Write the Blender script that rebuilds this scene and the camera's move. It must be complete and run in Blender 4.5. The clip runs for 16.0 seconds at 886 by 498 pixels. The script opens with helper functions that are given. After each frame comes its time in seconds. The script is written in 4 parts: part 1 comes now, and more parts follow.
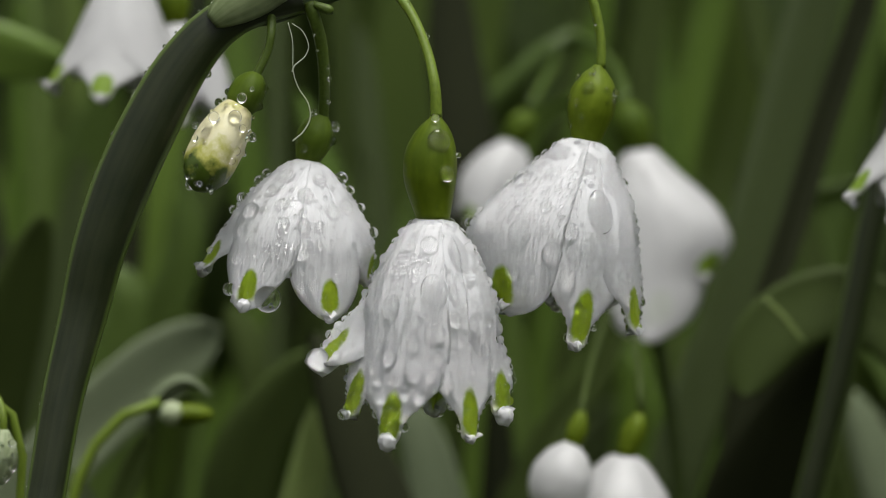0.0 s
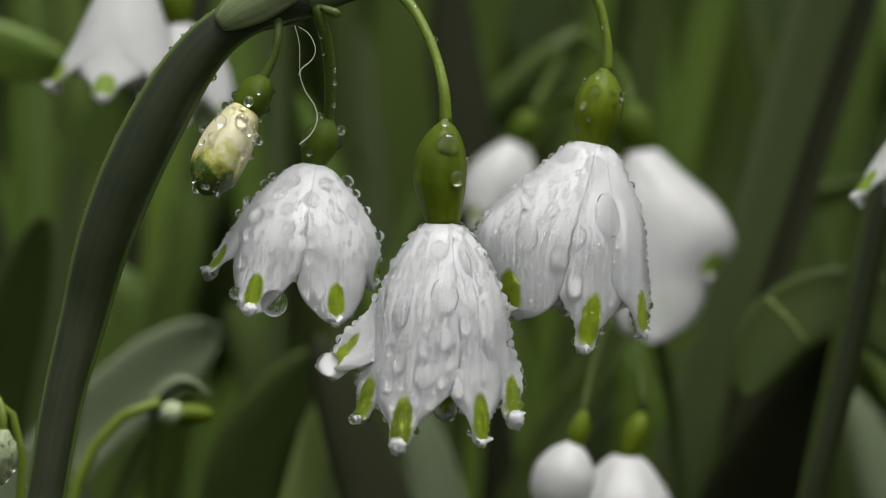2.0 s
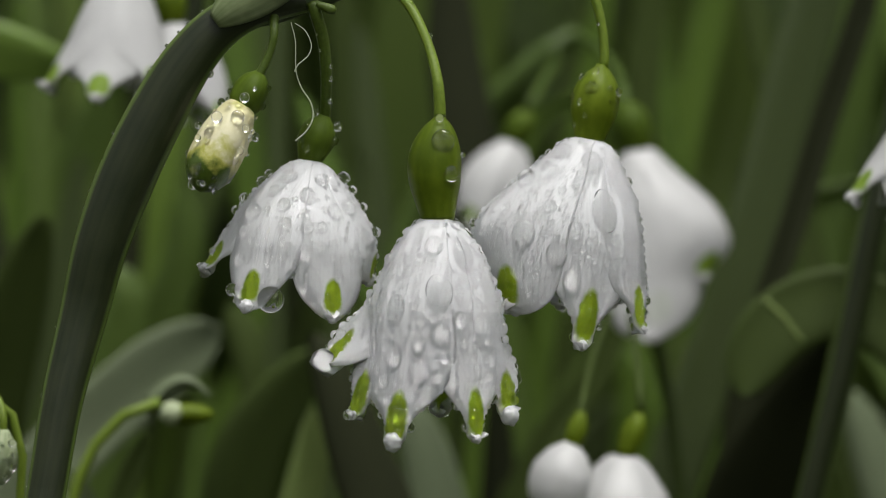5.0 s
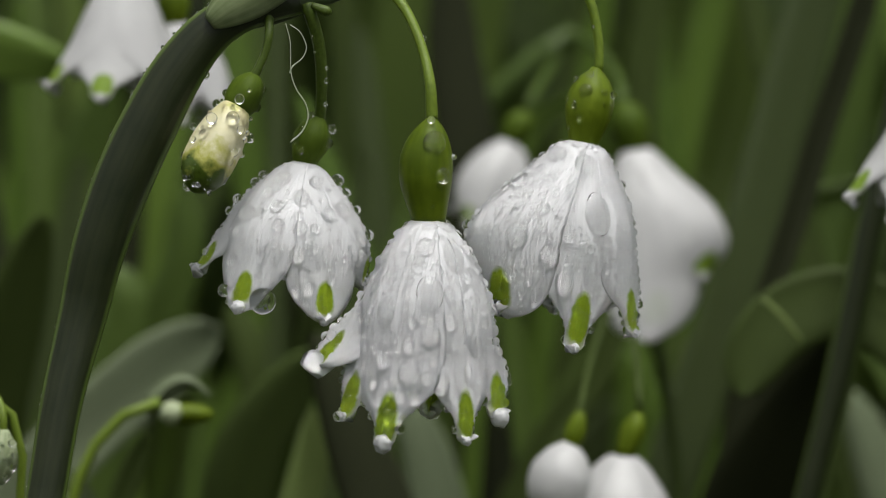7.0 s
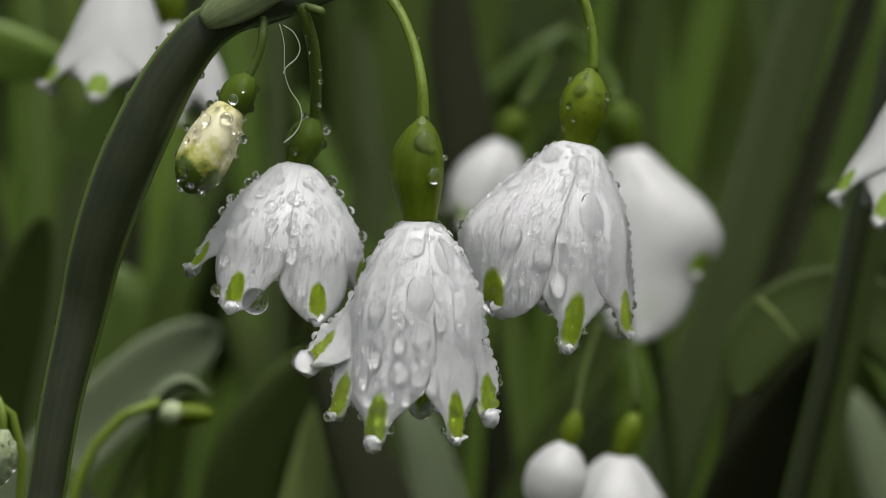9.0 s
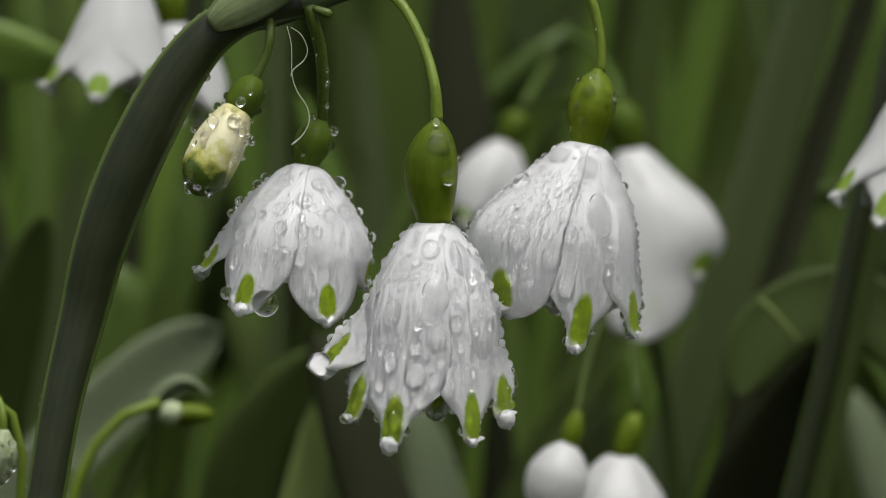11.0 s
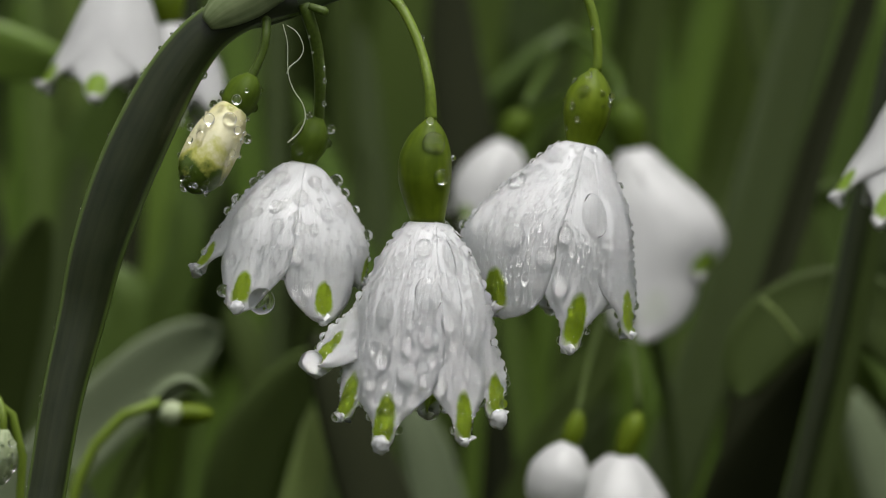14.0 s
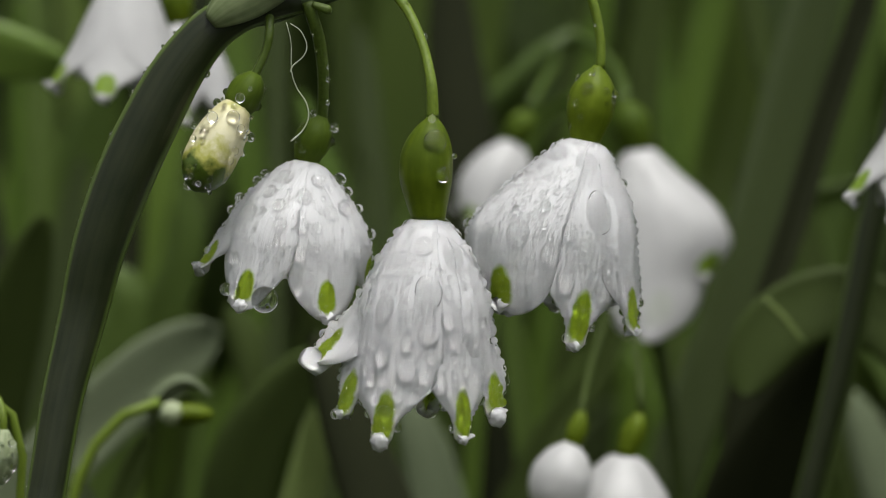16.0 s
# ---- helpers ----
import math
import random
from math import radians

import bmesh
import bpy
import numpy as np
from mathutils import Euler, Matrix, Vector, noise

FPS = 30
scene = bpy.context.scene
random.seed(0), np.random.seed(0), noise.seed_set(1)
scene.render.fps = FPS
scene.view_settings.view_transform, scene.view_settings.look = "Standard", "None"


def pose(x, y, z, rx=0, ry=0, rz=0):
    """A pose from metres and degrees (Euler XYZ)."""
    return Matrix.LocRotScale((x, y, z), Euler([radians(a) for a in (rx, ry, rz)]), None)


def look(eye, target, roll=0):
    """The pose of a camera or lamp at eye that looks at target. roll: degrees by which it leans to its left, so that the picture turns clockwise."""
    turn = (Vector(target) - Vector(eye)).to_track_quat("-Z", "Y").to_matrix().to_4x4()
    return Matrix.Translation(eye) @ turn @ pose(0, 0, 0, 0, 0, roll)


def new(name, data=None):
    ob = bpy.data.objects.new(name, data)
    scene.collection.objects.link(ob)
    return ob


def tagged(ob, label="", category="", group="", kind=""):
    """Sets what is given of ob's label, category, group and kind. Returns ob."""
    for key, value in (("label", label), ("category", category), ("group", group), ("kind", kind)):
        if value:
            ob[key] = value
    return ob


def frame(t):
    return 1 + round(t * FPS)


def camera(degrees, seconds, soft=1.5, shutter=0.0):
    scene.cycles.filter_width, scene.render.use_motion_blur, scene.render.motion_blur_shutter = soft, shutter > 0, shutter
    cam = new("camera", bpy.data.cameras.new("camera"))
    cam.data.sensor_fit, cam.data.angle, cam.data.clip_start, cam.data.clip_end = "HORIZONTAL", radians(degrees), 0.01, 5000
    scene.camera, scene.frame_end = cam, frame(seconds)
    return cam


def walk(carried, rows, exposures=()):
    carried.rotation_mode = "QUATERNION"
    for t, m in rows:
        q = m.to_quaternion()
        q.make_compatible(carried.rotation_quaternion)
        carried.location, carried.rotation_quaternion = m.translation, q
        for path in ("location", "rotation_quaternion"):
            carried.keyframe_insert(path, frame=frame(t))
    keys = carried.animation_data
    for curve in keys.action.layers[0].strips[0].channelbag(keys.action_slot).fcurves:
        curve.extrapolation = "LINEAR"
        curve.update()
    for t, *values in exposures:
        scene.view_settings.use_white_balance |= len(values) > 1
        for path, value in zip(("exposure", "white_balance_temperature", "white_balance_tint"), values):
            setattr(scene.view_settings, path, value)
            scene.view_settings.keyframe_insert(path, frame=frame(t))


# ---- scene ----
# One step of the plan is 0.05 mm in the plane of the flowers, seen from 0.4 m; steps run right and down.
STEP, FAR, HIGH = 0.00005, 0.40, 0.40
SECONDS = 16.0


def at(u, v, y=0.0):
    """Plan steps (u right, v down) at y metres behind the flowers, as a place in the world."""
    k = STEP * (1 + y / FAR)
    return Vector(((u - 784) * k, y, HIGH - (v - 441) * k))


# ---- camera ----
cam = camera(11.19, SECONDS, 1.0)
cam.data.dof.use_dof = True
cam.data.dof.focus_distance = FAR - 0.004
cam.data.dof.aperture_fstop = 25.0
STAND = look((0, -FAR, HIGH), (0, 0, HIGH))
walk(cam, [(0, STAND), (SECONDS, STAND)], [(0, 0.0), (SECONDS, 0.0)])

scene.cycles.blur_glossy = 0.0
scene.cycles.caustics_refractive = True

# ---- overcast sky and a veiled sun ----
world = bpy.data.worlds.new("overcast_sky")
world.use_nodes = True
scene.world = world
wn, wl = world.node_tree.nodes, world.node_tree.links
sky = wn.new("ShaderNodeTexSky")
sky.sky_type, sky.sun_disc = "NISHITA", False
sky.sun_elevation, sky.sun_rotation = radians(70), radians(158)
sky.air_density, sky.dust_density, sky.ozone_density = 1.2, 4.0, 1.0
veil = wn.new("ShaderNodeHueSaturation")
veil.inputs["Saturation"].default_value = 0.12
wl.new(sky.outputs[0], veil.inputs["Color"])
wl.new(veil.outputs[0], wn["Background"].inputs["Color"])
wn["Background"].inputs["Strength"].default_value = 0.15
sun = new("sun", bpy.data.lights.new("sun", "SUN"))
sun.data.energy, sun.data.angle, sun.data.color = 2.97, radians(36), (1.0, 0.975, 0.945)
sun.matrix_world = look((0.20, -0.48, 1.5), (0, 0, 0))


# ---- materials ----
def nodes_of(name):
    m = bpy.data.materials.new(name)
    m.use_nodes = True
    return m, m.node_tree.nodes, m.node_tree.links, m.node_tree.nodes["Principled BSDF"]


def ramp(nodes, links, source, stops):
    r = nodes.new("ShaderNodeValToRGB")
    while len(r.color_ramp.elements) < len(stops):
        r.color_ramp.elements.new(0.5)
    for e, (p, c) in zip(r.color_ramp.elements, stops):
        e.position, e.color = p, (*c, 1)
    links.new(source, r.inputs[0])
    return r.outputs[0]


def noise_at(nodes, links, scale, detail=3.0, uv=False, stretch=(1, 1, 1)):
    co = nodes.new("ShaderNodeTexCoord")
    mp = nodes.new("ShaderNodeMapping")
    mp.inputs["Scale"].default_value = stretch
    links.new(co.outputs["UV" if uv else "Object"], mp.inputs[0])
    n = nodes.new("ShaderNodeTexNoise")
    n.inputs["Scale"].default_value, n.inputs["Detail"].default_value = scale, detail
    links.new(mp.outputs[0], n.inputs["Vector"])
    return n.outputs["Fac"]


def mixed(nodes, links, fac, a, b, kind="MIX"):
    x = nodes.new("ShaderNodeMix")
    x.data_type, x.blend_type = "RGBA", kind
    for key, val in ((0, fac), (6, a), (7, b)):
        if isinstance(val, (int, float)):
            x.inputs[key].default_value = val
        elif isinstance(val, tuple):
            x.inputs[key].default_value = (*val, 1)
        else:
            links.new(val, x.inputs[key])
    return x.outputs[2]


def calc(nodes, links, op, a, b=0.0, c=0.0):
    x = nodes.new("ShaderNodeMath")
    x.operation = op
    for k, val in enumerate((a, b, c)):
        if isinstance(val, (int, float)):
            x.inputs[k].default_value = val
        else:
            links.new(val, x.inputs[k])
    return x.outputs[0]


def bump(nodes, links, shader, height, strength, distance):
    b = nodes.new("ShaderNodeBump")
    b.inputs["Strength"].default_value, b.inputs["Distance"].default_value = strength, distance
    links.new(height, b.inputs["Height"])
    links.new(b.outputs[0], shader.inputs["Normal"])
    return b.outputs[0]


def thin_leaf(nodes, links, shader, colour, share, normal=None):
    """Mixes light that comes through the tissue into a surface."""
    t = nodes.new("ShaderNodeBsdfTranslucent")
    if isinstance(colour, tuple):
        t.inputs[0].default_value = (*colour, 1)
    else:
        links.new(colour, t.inputs[0])
    if normal:
        links.new(normal, t.inputs["Normal"])
    x = nodes.new("ShaderNodeMixShader")
    x.inputs[0].default_value = share
    links.new(shader.outputs[0], x.inputs[1])
    links.new(t.outputs[0], x.inputs[2])
    links.new(x.outputs[0], nodes["Material Output"].inputs["Surface"])


def petal_material(name, white, spot, half=0.125, centre=0.83, long=0.10):
    """White tepal tissue with fine ribs along it and a green blot before the tip. half, centre, long: the blot's half width, place and half length in the tepal's own sheet."""
    m, n, l, p = nodes_of(name)
    uv = n.new("ShaderNodeUVMap")
    sep = n.new("ShaderNodeSeparateXYZ")
    l.new(uv.outputs[0], sep.inputs[0])
    across, along = sep.outputs[0], sep.outputs[1]
    wobble = noise_at(n, l, 5.0, 4.0, True, (3, 9, 1))
    a = calc(n, l, "DIVIDE", calc(n, l, "SUBTRACT", across, 0.5), half)
    b = calc(n, l, "DIVIDE", calc(n, l, "SUBTRACT", along, centre), long)
    below = calc(n, l, "MAXIMUM", b, 0.0)
    a = calc(n, l, "MULTIPLY", a, calc(n, l, "SUBTRACT", 1.0, calc(n, l, "MULTIPLY", below, 0.45)))
    d = calc(n, l, "ADD", calc(n, l, "MULTIPLY", a, a), calc(n, l, "MULTIPLY", b, b))
    d = calc(n, l, "ADD", d, calc(n, l, "MULTIPLY", calc(n, l, "SUBTRACT", wobble, 0.5), 0.34))
    blot = ramp(n, l, d, [(0.0, (1, 1, 1)), (0.55, (1, 1, 1)), (1.05, (0, 0, 0))])
    tone = ramp(n, l, noise_at(n, l, 300, 3), [(0.3, tuple(0.91 * w for w in white)), (0.7, white)])
    vein = noise_at(n, l, 1.0, 2.0, True, (34, 1.0, 1))
    tone = mixed(n, l, calc(n, l, "MULTIPLY", vein, 0.12), tone, (0.64, 0.67, 0.66))
    green = ramp(n, l, noise_at(n, l, 1500, 3), [(0.3, spot), (0.75, tuple(1.3 * q for q in spot))])
    col = mixed(n, l, blot, tone, green)
    l.new(col, p.inputs["Base Color"])
    p.inputs["Roughness"].default_value = 0.34
    p.inputs["Specular IOR Level"].default_value = 0.45
    film = calc(n, l, "MULTIPLY", noise_at(n, l, 900, 2), 0.5)
    nrm = bump(n, l, p, calc(n, l, "ADD", vein, film), 0.22, 0.00018)
    thin_leaf(n, l, p, col, 0.42, nrm)
    return m


def green_material(name, dark, light, rough=0.4, scale=400, through_share=0.15, edge=None, streak=18, relief=0.0001, gloss=0.32, flow=False):
    """Plant tissue: mottled, with streaks along it; edge: the colour of its two rims."""
    m, n, l, p = nodes_of(name)
    big = noise_at(n, l, 1.0, 2, True, (3, 30, 1)) if flow else noise_at(n, l, scale * 0.2, 2)
    fine = noise_at(n, l, 1.0, 3, True, (40, 400, 1)) if flow else noise_at(n, l, scale * 3, 3)
    lines = noise_at(n, l, 1.0, 2.0, True, (streak, 0.8, 1))
    mix = calc(n, l, "MULTIPLY_ADD", big, 0.5, calc(n, l, "MULTIPLY_ADD", lines, 0.4, calc(n, l, "MULTIPLY", fine, 0.1)))
    info = n.new("ShaderNodeObjectInfo")
    mix = calc(n, l, "ADD", mix, calc(n, l, "MULTIPLY", calc(n, l, "SUBTRACT", info.outputs["Random"], 0.5), 0.0 if flow else 0.14))
    col = ramp(n, l, mix, [(0.36, dark), (0.66, light)])
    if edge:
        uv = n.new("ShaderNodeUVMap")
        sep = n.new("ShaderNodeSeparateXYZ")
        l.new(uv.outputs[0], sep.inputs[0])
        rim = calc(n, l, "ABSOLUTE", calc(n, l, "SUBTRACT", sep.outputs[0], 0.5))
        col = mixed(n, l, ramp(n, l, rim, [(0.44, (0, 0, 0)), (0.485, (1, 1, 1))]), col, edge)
    l.new(col, p.inputs["Base Color"])
    p.inputs["Roughness"].default_value = rough
    p.inputs["Specular IOR Level"].default_value = gloss
    nrm = bump(n, l, p, calc(n, l, "ADD", lines, calc(n, l, "MULTIPLY", fine, 0.3)), 0.5, relief)
    if through_share:
        thin_leaf(n, l, p, col, through_share, nrm)
    return m


def stuff_material(name, dark, light, through_share=0.2):
    m, n, l, p = nodes_of(name)
    geo = n.new("ShaderNodeNewGeometry")
    col = ramp(n, l, geo.outputs["Random Per Island"], [(0.0, dark), (1.0, light)])
    col = mixed(n, l, calc(n, l, "MULTIPLY", noise_at(n, l, 30, 4), 0.5), col, dark)
    l.new(col, p.inputs["Base Color"])
    p.inputs["Roughness"].default_value = 0.45
    p.inputs["Specular IOR Level"].default_value = 0.3
    thin_leaf(n, l, p, col, through_share)
    return m


PETAL_LEFT = petal_material("petal_white_open", (0.81, 0.815, 0.82), (0.26, 0.37, 0.012), 0.118, 0.845, 0.118)
PETAL_MID = petal_material("petal_white_long", (0.81, 0.815, 0.82), (0.26, 0.37, 0.012), 0.115, 0.875, 0.125)
PETAL_RIGHT = petal_material("petal_white_spread", (0.81, 0.815, 0.82), (0.26, 0.37, 0.012), 0.118, 0.86, 0.125)
PETAL_FAR = petal_material("petal_white_dry", (0.69, 0.69, 0.68), (0.20, 0.31, 0.03), 0.12, 0.875, 0.085)
PETAL_PLAIN = petal_material("petal_white_plain", (0.69, 0.69, 0.68), (0.55, 0.57, 0.52))
OVARY = green_material("ovary_green", (0.062, 0.096, 0.005), (0.150, 0.205, 0.012), 0.42, 500, 0.1, None, 5, 0.0001, 0.12)
PEDICEL = green_material("pedicel_green", (0.100, 0.155, 0.013), (0.165, 0.235, 0.024), 0.4, 500, 0.1, None, 6, 0.0001, 0.32, True)
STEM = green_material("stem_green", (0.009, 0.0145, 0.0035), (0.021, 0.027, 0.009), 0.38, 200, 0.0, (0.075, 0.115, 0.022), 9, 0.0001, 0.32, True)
SPATHE = green_material("spathe_pale", (0.075, 0.115, 0.030), (0.34, 0.40, 0.21), 0.38, 400, 0.25, None, 8, 0.00016)
SPATHE_DARK = green_material("spathe_green", (0.028, 0.046, 0.012), (0.058, 0.088, 0.024), 0.45, 400, 0.1, None, 8)
LEAF = green_material("leaf_green", (0.0514, 0.0956, 0.0119), (0.1182, 0.1913, 0.0276), 0.40, 60, 0.2, None, 12, 0.0003)
LEAF_DULL = green_material("leaf_bluish_green", (0.1092, 0.1571, 0.0413), (0.1926, 0.2528, 0.0781), 0.36, 60, 0.15, None, 12, 0.0003)
LEAF_LIGHT = green_material("leaf_light_green", (0.0899, 0.1571, 0.0202), (0.1734, 0.2664, 0.0459), 0.40, 60, 0.25, None, 12, 0.0003)
LEAF_MID = green_material("leaf_mid_green", (0.0451, 0.0781, 0.0125), (0.0988, 0.1513, 0.029), 0.42, 60, 0.15, None, 12, 0.0003)
LEAF_GREY = green_material("leaf_grey_green", (0.036, 0.053, 0.016), (0.069, 0.094, 0.031), 0.40, 60, 0.12, None, 12, 0.0003)
LEAF_SAGE = green_material("leaf_sage_green", (0.098, 0.126, 0.068), (0.148, 0.180, 0.102), 0.5, 60, 0.12, None, 12, 0.0003, 0.2)
LEAF_PALE = green_material("leaf_pale_green", (0.24, 0.30, 0.14), (0.46, 0.52, 0.33), 0.40, 60, 0.2, None, 12, 0.0003)
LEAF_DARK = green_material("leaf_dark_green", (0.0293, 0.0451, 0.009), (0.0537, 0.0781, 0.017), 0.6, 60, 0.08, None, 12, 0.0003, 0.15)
# near-black leaf: shade deep among the leaves, put into the colour
LEAF_SHADE = green_material("leaf_shade_dark", (0.0145, 0.0175, 0.0070), (0.029, 0.034, 0.0140), 0.7, 60, 0.05, None, 12, 0.0003, 0.12)
OVARY_DARK = green_material("ovary_dark_green", (0.034, 0.060, 0.005), (0.078, 0.120, 0.009), 0.55, 500, 0.1, None, 5, 0.0001, 0.12)
PEDICEL_DARK = green_material("pedicel_olive", (0.046, 0.076, 0.009), (0.092, 0.138, 0.020), 0.36, 500, 0.1, None, 6, 0.0001, 0.32, True)
BUD, _n, _l, _p = nodes_of("bud_cream")
_uv = _n.new("ShaderNodeUVMap")
_sep = _n.new("ShaderNodeSeparateXYZ")
_l.new(_uv.outputs[0], _sep.inputs[0])
_s = calc(_n, _l, "ADD", _sep.outputs[1], calc(_n, _l, "MULTIPLY", calc(_n, _l, "SUBTRACT", noise_at(_n, _l, 700, 4), 0.5), 0.8))
_c = ramp(_n, _l, _s, [(0.0, (0.46, 0.47, 0.12)), (0.15, (0.64, 0.60, 0.32)), (0.50, (0.66, 0.63, 0.42)), (0.66, (0.42, 0.42, 0.09)), (0.82, (0.07, 0.115, 0.010))])
_l.new(_c, _p.inputs["Base Color"])
_p.inputs["Roughness"].default_value = 0.35
_h = bump(_n, _l, _p, noise_at(_n, _l, 2500, 3), 0.3, 0.0001)
thin_leaf(_n, _l, _p, _c, 0.2, _h)
THREAD = green_material("thread_pale", (0.34, 0.38, 0.26), (0.50, 0.54, 0.40), 0.6, 900, 0.0)
MEADOW = stuff_material("meadow_leaves", (0.028, 0.046, 0.009), (0.165, 0.240, 0.048))
HEDGE = stuff_material("hedge_leaves", (0.01128, 0.02, 0.00574), (0.0282, 0.048, 0.0123))
SOIL, _n, _l, _p = nodes_of("damp_soil")
_l.new(ramp(_n, _l, noise_at(_n, _l, 25, 8), [(0.3, (0.02, 0.016, 0.01)), (0.5, (0.04, 0.045, 0.02)), (0.7, (0.07, 0.06, 0.035))]), _p.inputs["Base Color"])
_p.inputs["Roughness"].default_value = 0.9
bump(_n, _l, _p, noise_at(_n, _l, 80, 6), 0.8, 0.01)
WATER, _n, _l, _p = nodes_of("clear_water")
_p.inputs["Base Color"].default_value = (1, 1, 1, 1)
_p.inputs["Roughness"].default_value = 0.0
_p.inputs["IOR"].default_value = 1.33
_p.inputs["Transmission Weight"].default_value = 1.0

# ---- building helpers ----
HOME = {}


def thing(name, place, label, category, group="", kind=""):
    ob = new(name)
    ob.empty_display_size = 0.01
    ob.location = place
    HOME[ob] = Vector(place)
    return tagged(ob, label, category, group, kind)


def part(name, mesh, material, parent, label="", origin=None):
    """Links a mesh given in world places as one part of parent, with its origin at that place."""
    o = Vector(origin) if origin is not None else HOME[parent]
    mesh.transform(Matrix.Translation(-o))
    if not mesh.materials:
        mesh.materials.append(material)
    ob = new(name, mesh)
    ob.parent = parent
    ob.location = o - HOME[parent]
    HOME[ob] = o
    if label:
        ob["label"] = label
    return ob


def to_mesh(name, verts, faces, uvs=None, smooth=True):
    me = bpy.data.meshes.new(name)
    me.from_pydata([tuple(v) for v in verts], [], faces)
    if uvs is not None:
        lay = me.uv_layers.new(name="UVMap")
        idx = np.empty(len(me.loops), dtype=np.int32)
        me.loops.foreach_get("vertex_index", idx)
        lay.data.foreach_set("uv", np.asarray(uvs, dtype=np.float32)[idx].ravel())
    if smooth:
        me.polygons.foreach_set("use_smooth", [True] * len(me.polygons))
    me.update()
    return me


def join_meshes(name, meshes):
    bm = bmesh.new()
    for me in meshes:
        bm.from_mesh(me)
    out = bpy.data.meshes.new(name)
    bm.to_mesh(out)
    bm.free()
    out.polygons.foreach_set("use_smooth", [True] * len(out.polygons))
    return out


def sheet(name, nu, nv, place, thick, chart=lambda u, v: (u, v)):
    """A closed sheet: place(u, v) with u, v in 0..1; thick(u, v) is how far its inner face lies under it."""
    P = np.array([[place(i / (nu - 1), j / (nv - 1)) for i in range(nu)] for j in range(nv)], dtype=float)
    du, dv = np.gradient(P, axis=1), np.gradient(P, axis=0)
    N = np.cross(dv, du)
    N /= np.linalg.norm(N, axis=2, keepdims=True) + 1e-15
    T = np.array([[thick(i / (nu - 1), j / (nv - 1)) for i in range(nu)] for j in range(nv)])[..., None]
    Q = P - N * T
    verts = np.concatenate([P.reshape(-1, 3), Q.reshape(-1, 3)])
    uv = [chart(i / (nu - 1), j / (nv - 1)) for j in range(nv) for i in range(nu)]
    k, faces = nu * nv, []
    for j in range(nv - 1):
        for i in range(nu - 1):
            a = j * nu + i
            faces.append((a, a + nu, a + nu + 1, a + 1))
            faces.append((k + a, k + a + 1, k + a + nu + 1, k + a + nu))
    rim = [i for i in range(nu)] + [j * nu + nu - 1 for j in range(1, nv)] + [(nv - 1) * nu + i for i in range(nu - 2, -1, -1)] + [j * nu for j in range(nv - 2, 0, -1)]
    for a, b in zip(rim, rim[1:] + rim[:1]):
        faces.append((a, b, k + b, k + a))
    return to_mesh(name, verts, faces, uv + uv)


def spline(points, n):
    """n places along a smooth curve through the points."""
    p = [Vector(q) for q in points]
    p = [2 * p[0] - p[1]] + p + [2 * p[-1] - p[-2]]
    fine = []
    for i in range(1, len(p) - 2):
        for k in range(16):
            t = k / 16
            a, b, c, d = p[i - 1], p[i], p[i + 1], p[i + 2]
            fine.append(0.5 * (2 * b + (c - a) * t + (2 * a - 5 * b + 4 * c - d) * t * t + (3 * b - a - 3 * c + d) * t ** 3))
    fine.append(p[-2])
    run = [0.0]
    for a, b in zip(fine, fine[1:]):
        run.append(run[-1] + (b - a).length)
    out, i = [], 0
    for k in range(n):
        s = run[-1] * k / (n - 1)
        while i < len(run) - 2 and run[i + 1] < s:
            i += 1
        f = (s - run[i]) / max(run[i + 1] - run[i], 1e-12)
        out.append(fine[i].lerp(fine[i + 1], min(max(f, 0), 1)))
    return out


def tube(name, line, radius, sides=14, depth=1.0, ridge=0.0, cap=True):
    """A tube along line. radius(s) for s in 0..1; depth flattens it along y; ridge pulls out two rims."""
    n, verts, uvs, faces = len(line), [], [], []
    for k, c in enumerate(line):
        d = (line[min(k + 1, n - 1)] - line[max(k - 1, 0)]).normalized()
        side = d.cross(Vector((0, 1, 0)))
        side = side.normalized() if side.length > 1e-4 else Vector((1, 0, 0))
        up = side.cross(d).normalized()
        r = radius(k / (n - 1))
        for i in range(sides):
            a = 2 * math.pi * i / sides
            w = 1 + ridge * abs(math.cos(a)) ** 14
            verts.append(c + side * (r * w * math.cos(a)) + up * (r * depth * math.sin(a)))
            uvs.append((0.5 + 0.5 * math.cos(a), k / (n - 1)))
    for k in range(n - 1):
        for i in range(sides):
            a, b = k * sides + i, k * sides + (i + 1) % sides
            faces.append((a, b, b + sides, a + sides))
    if cap:
        faces.append(tuple(range(sides - 1, -1, -1)))
        faces.append(tuple((n - 1) * sides + i for i in range(sides)))
    return to_mesh(name, verts, faces, uvs)


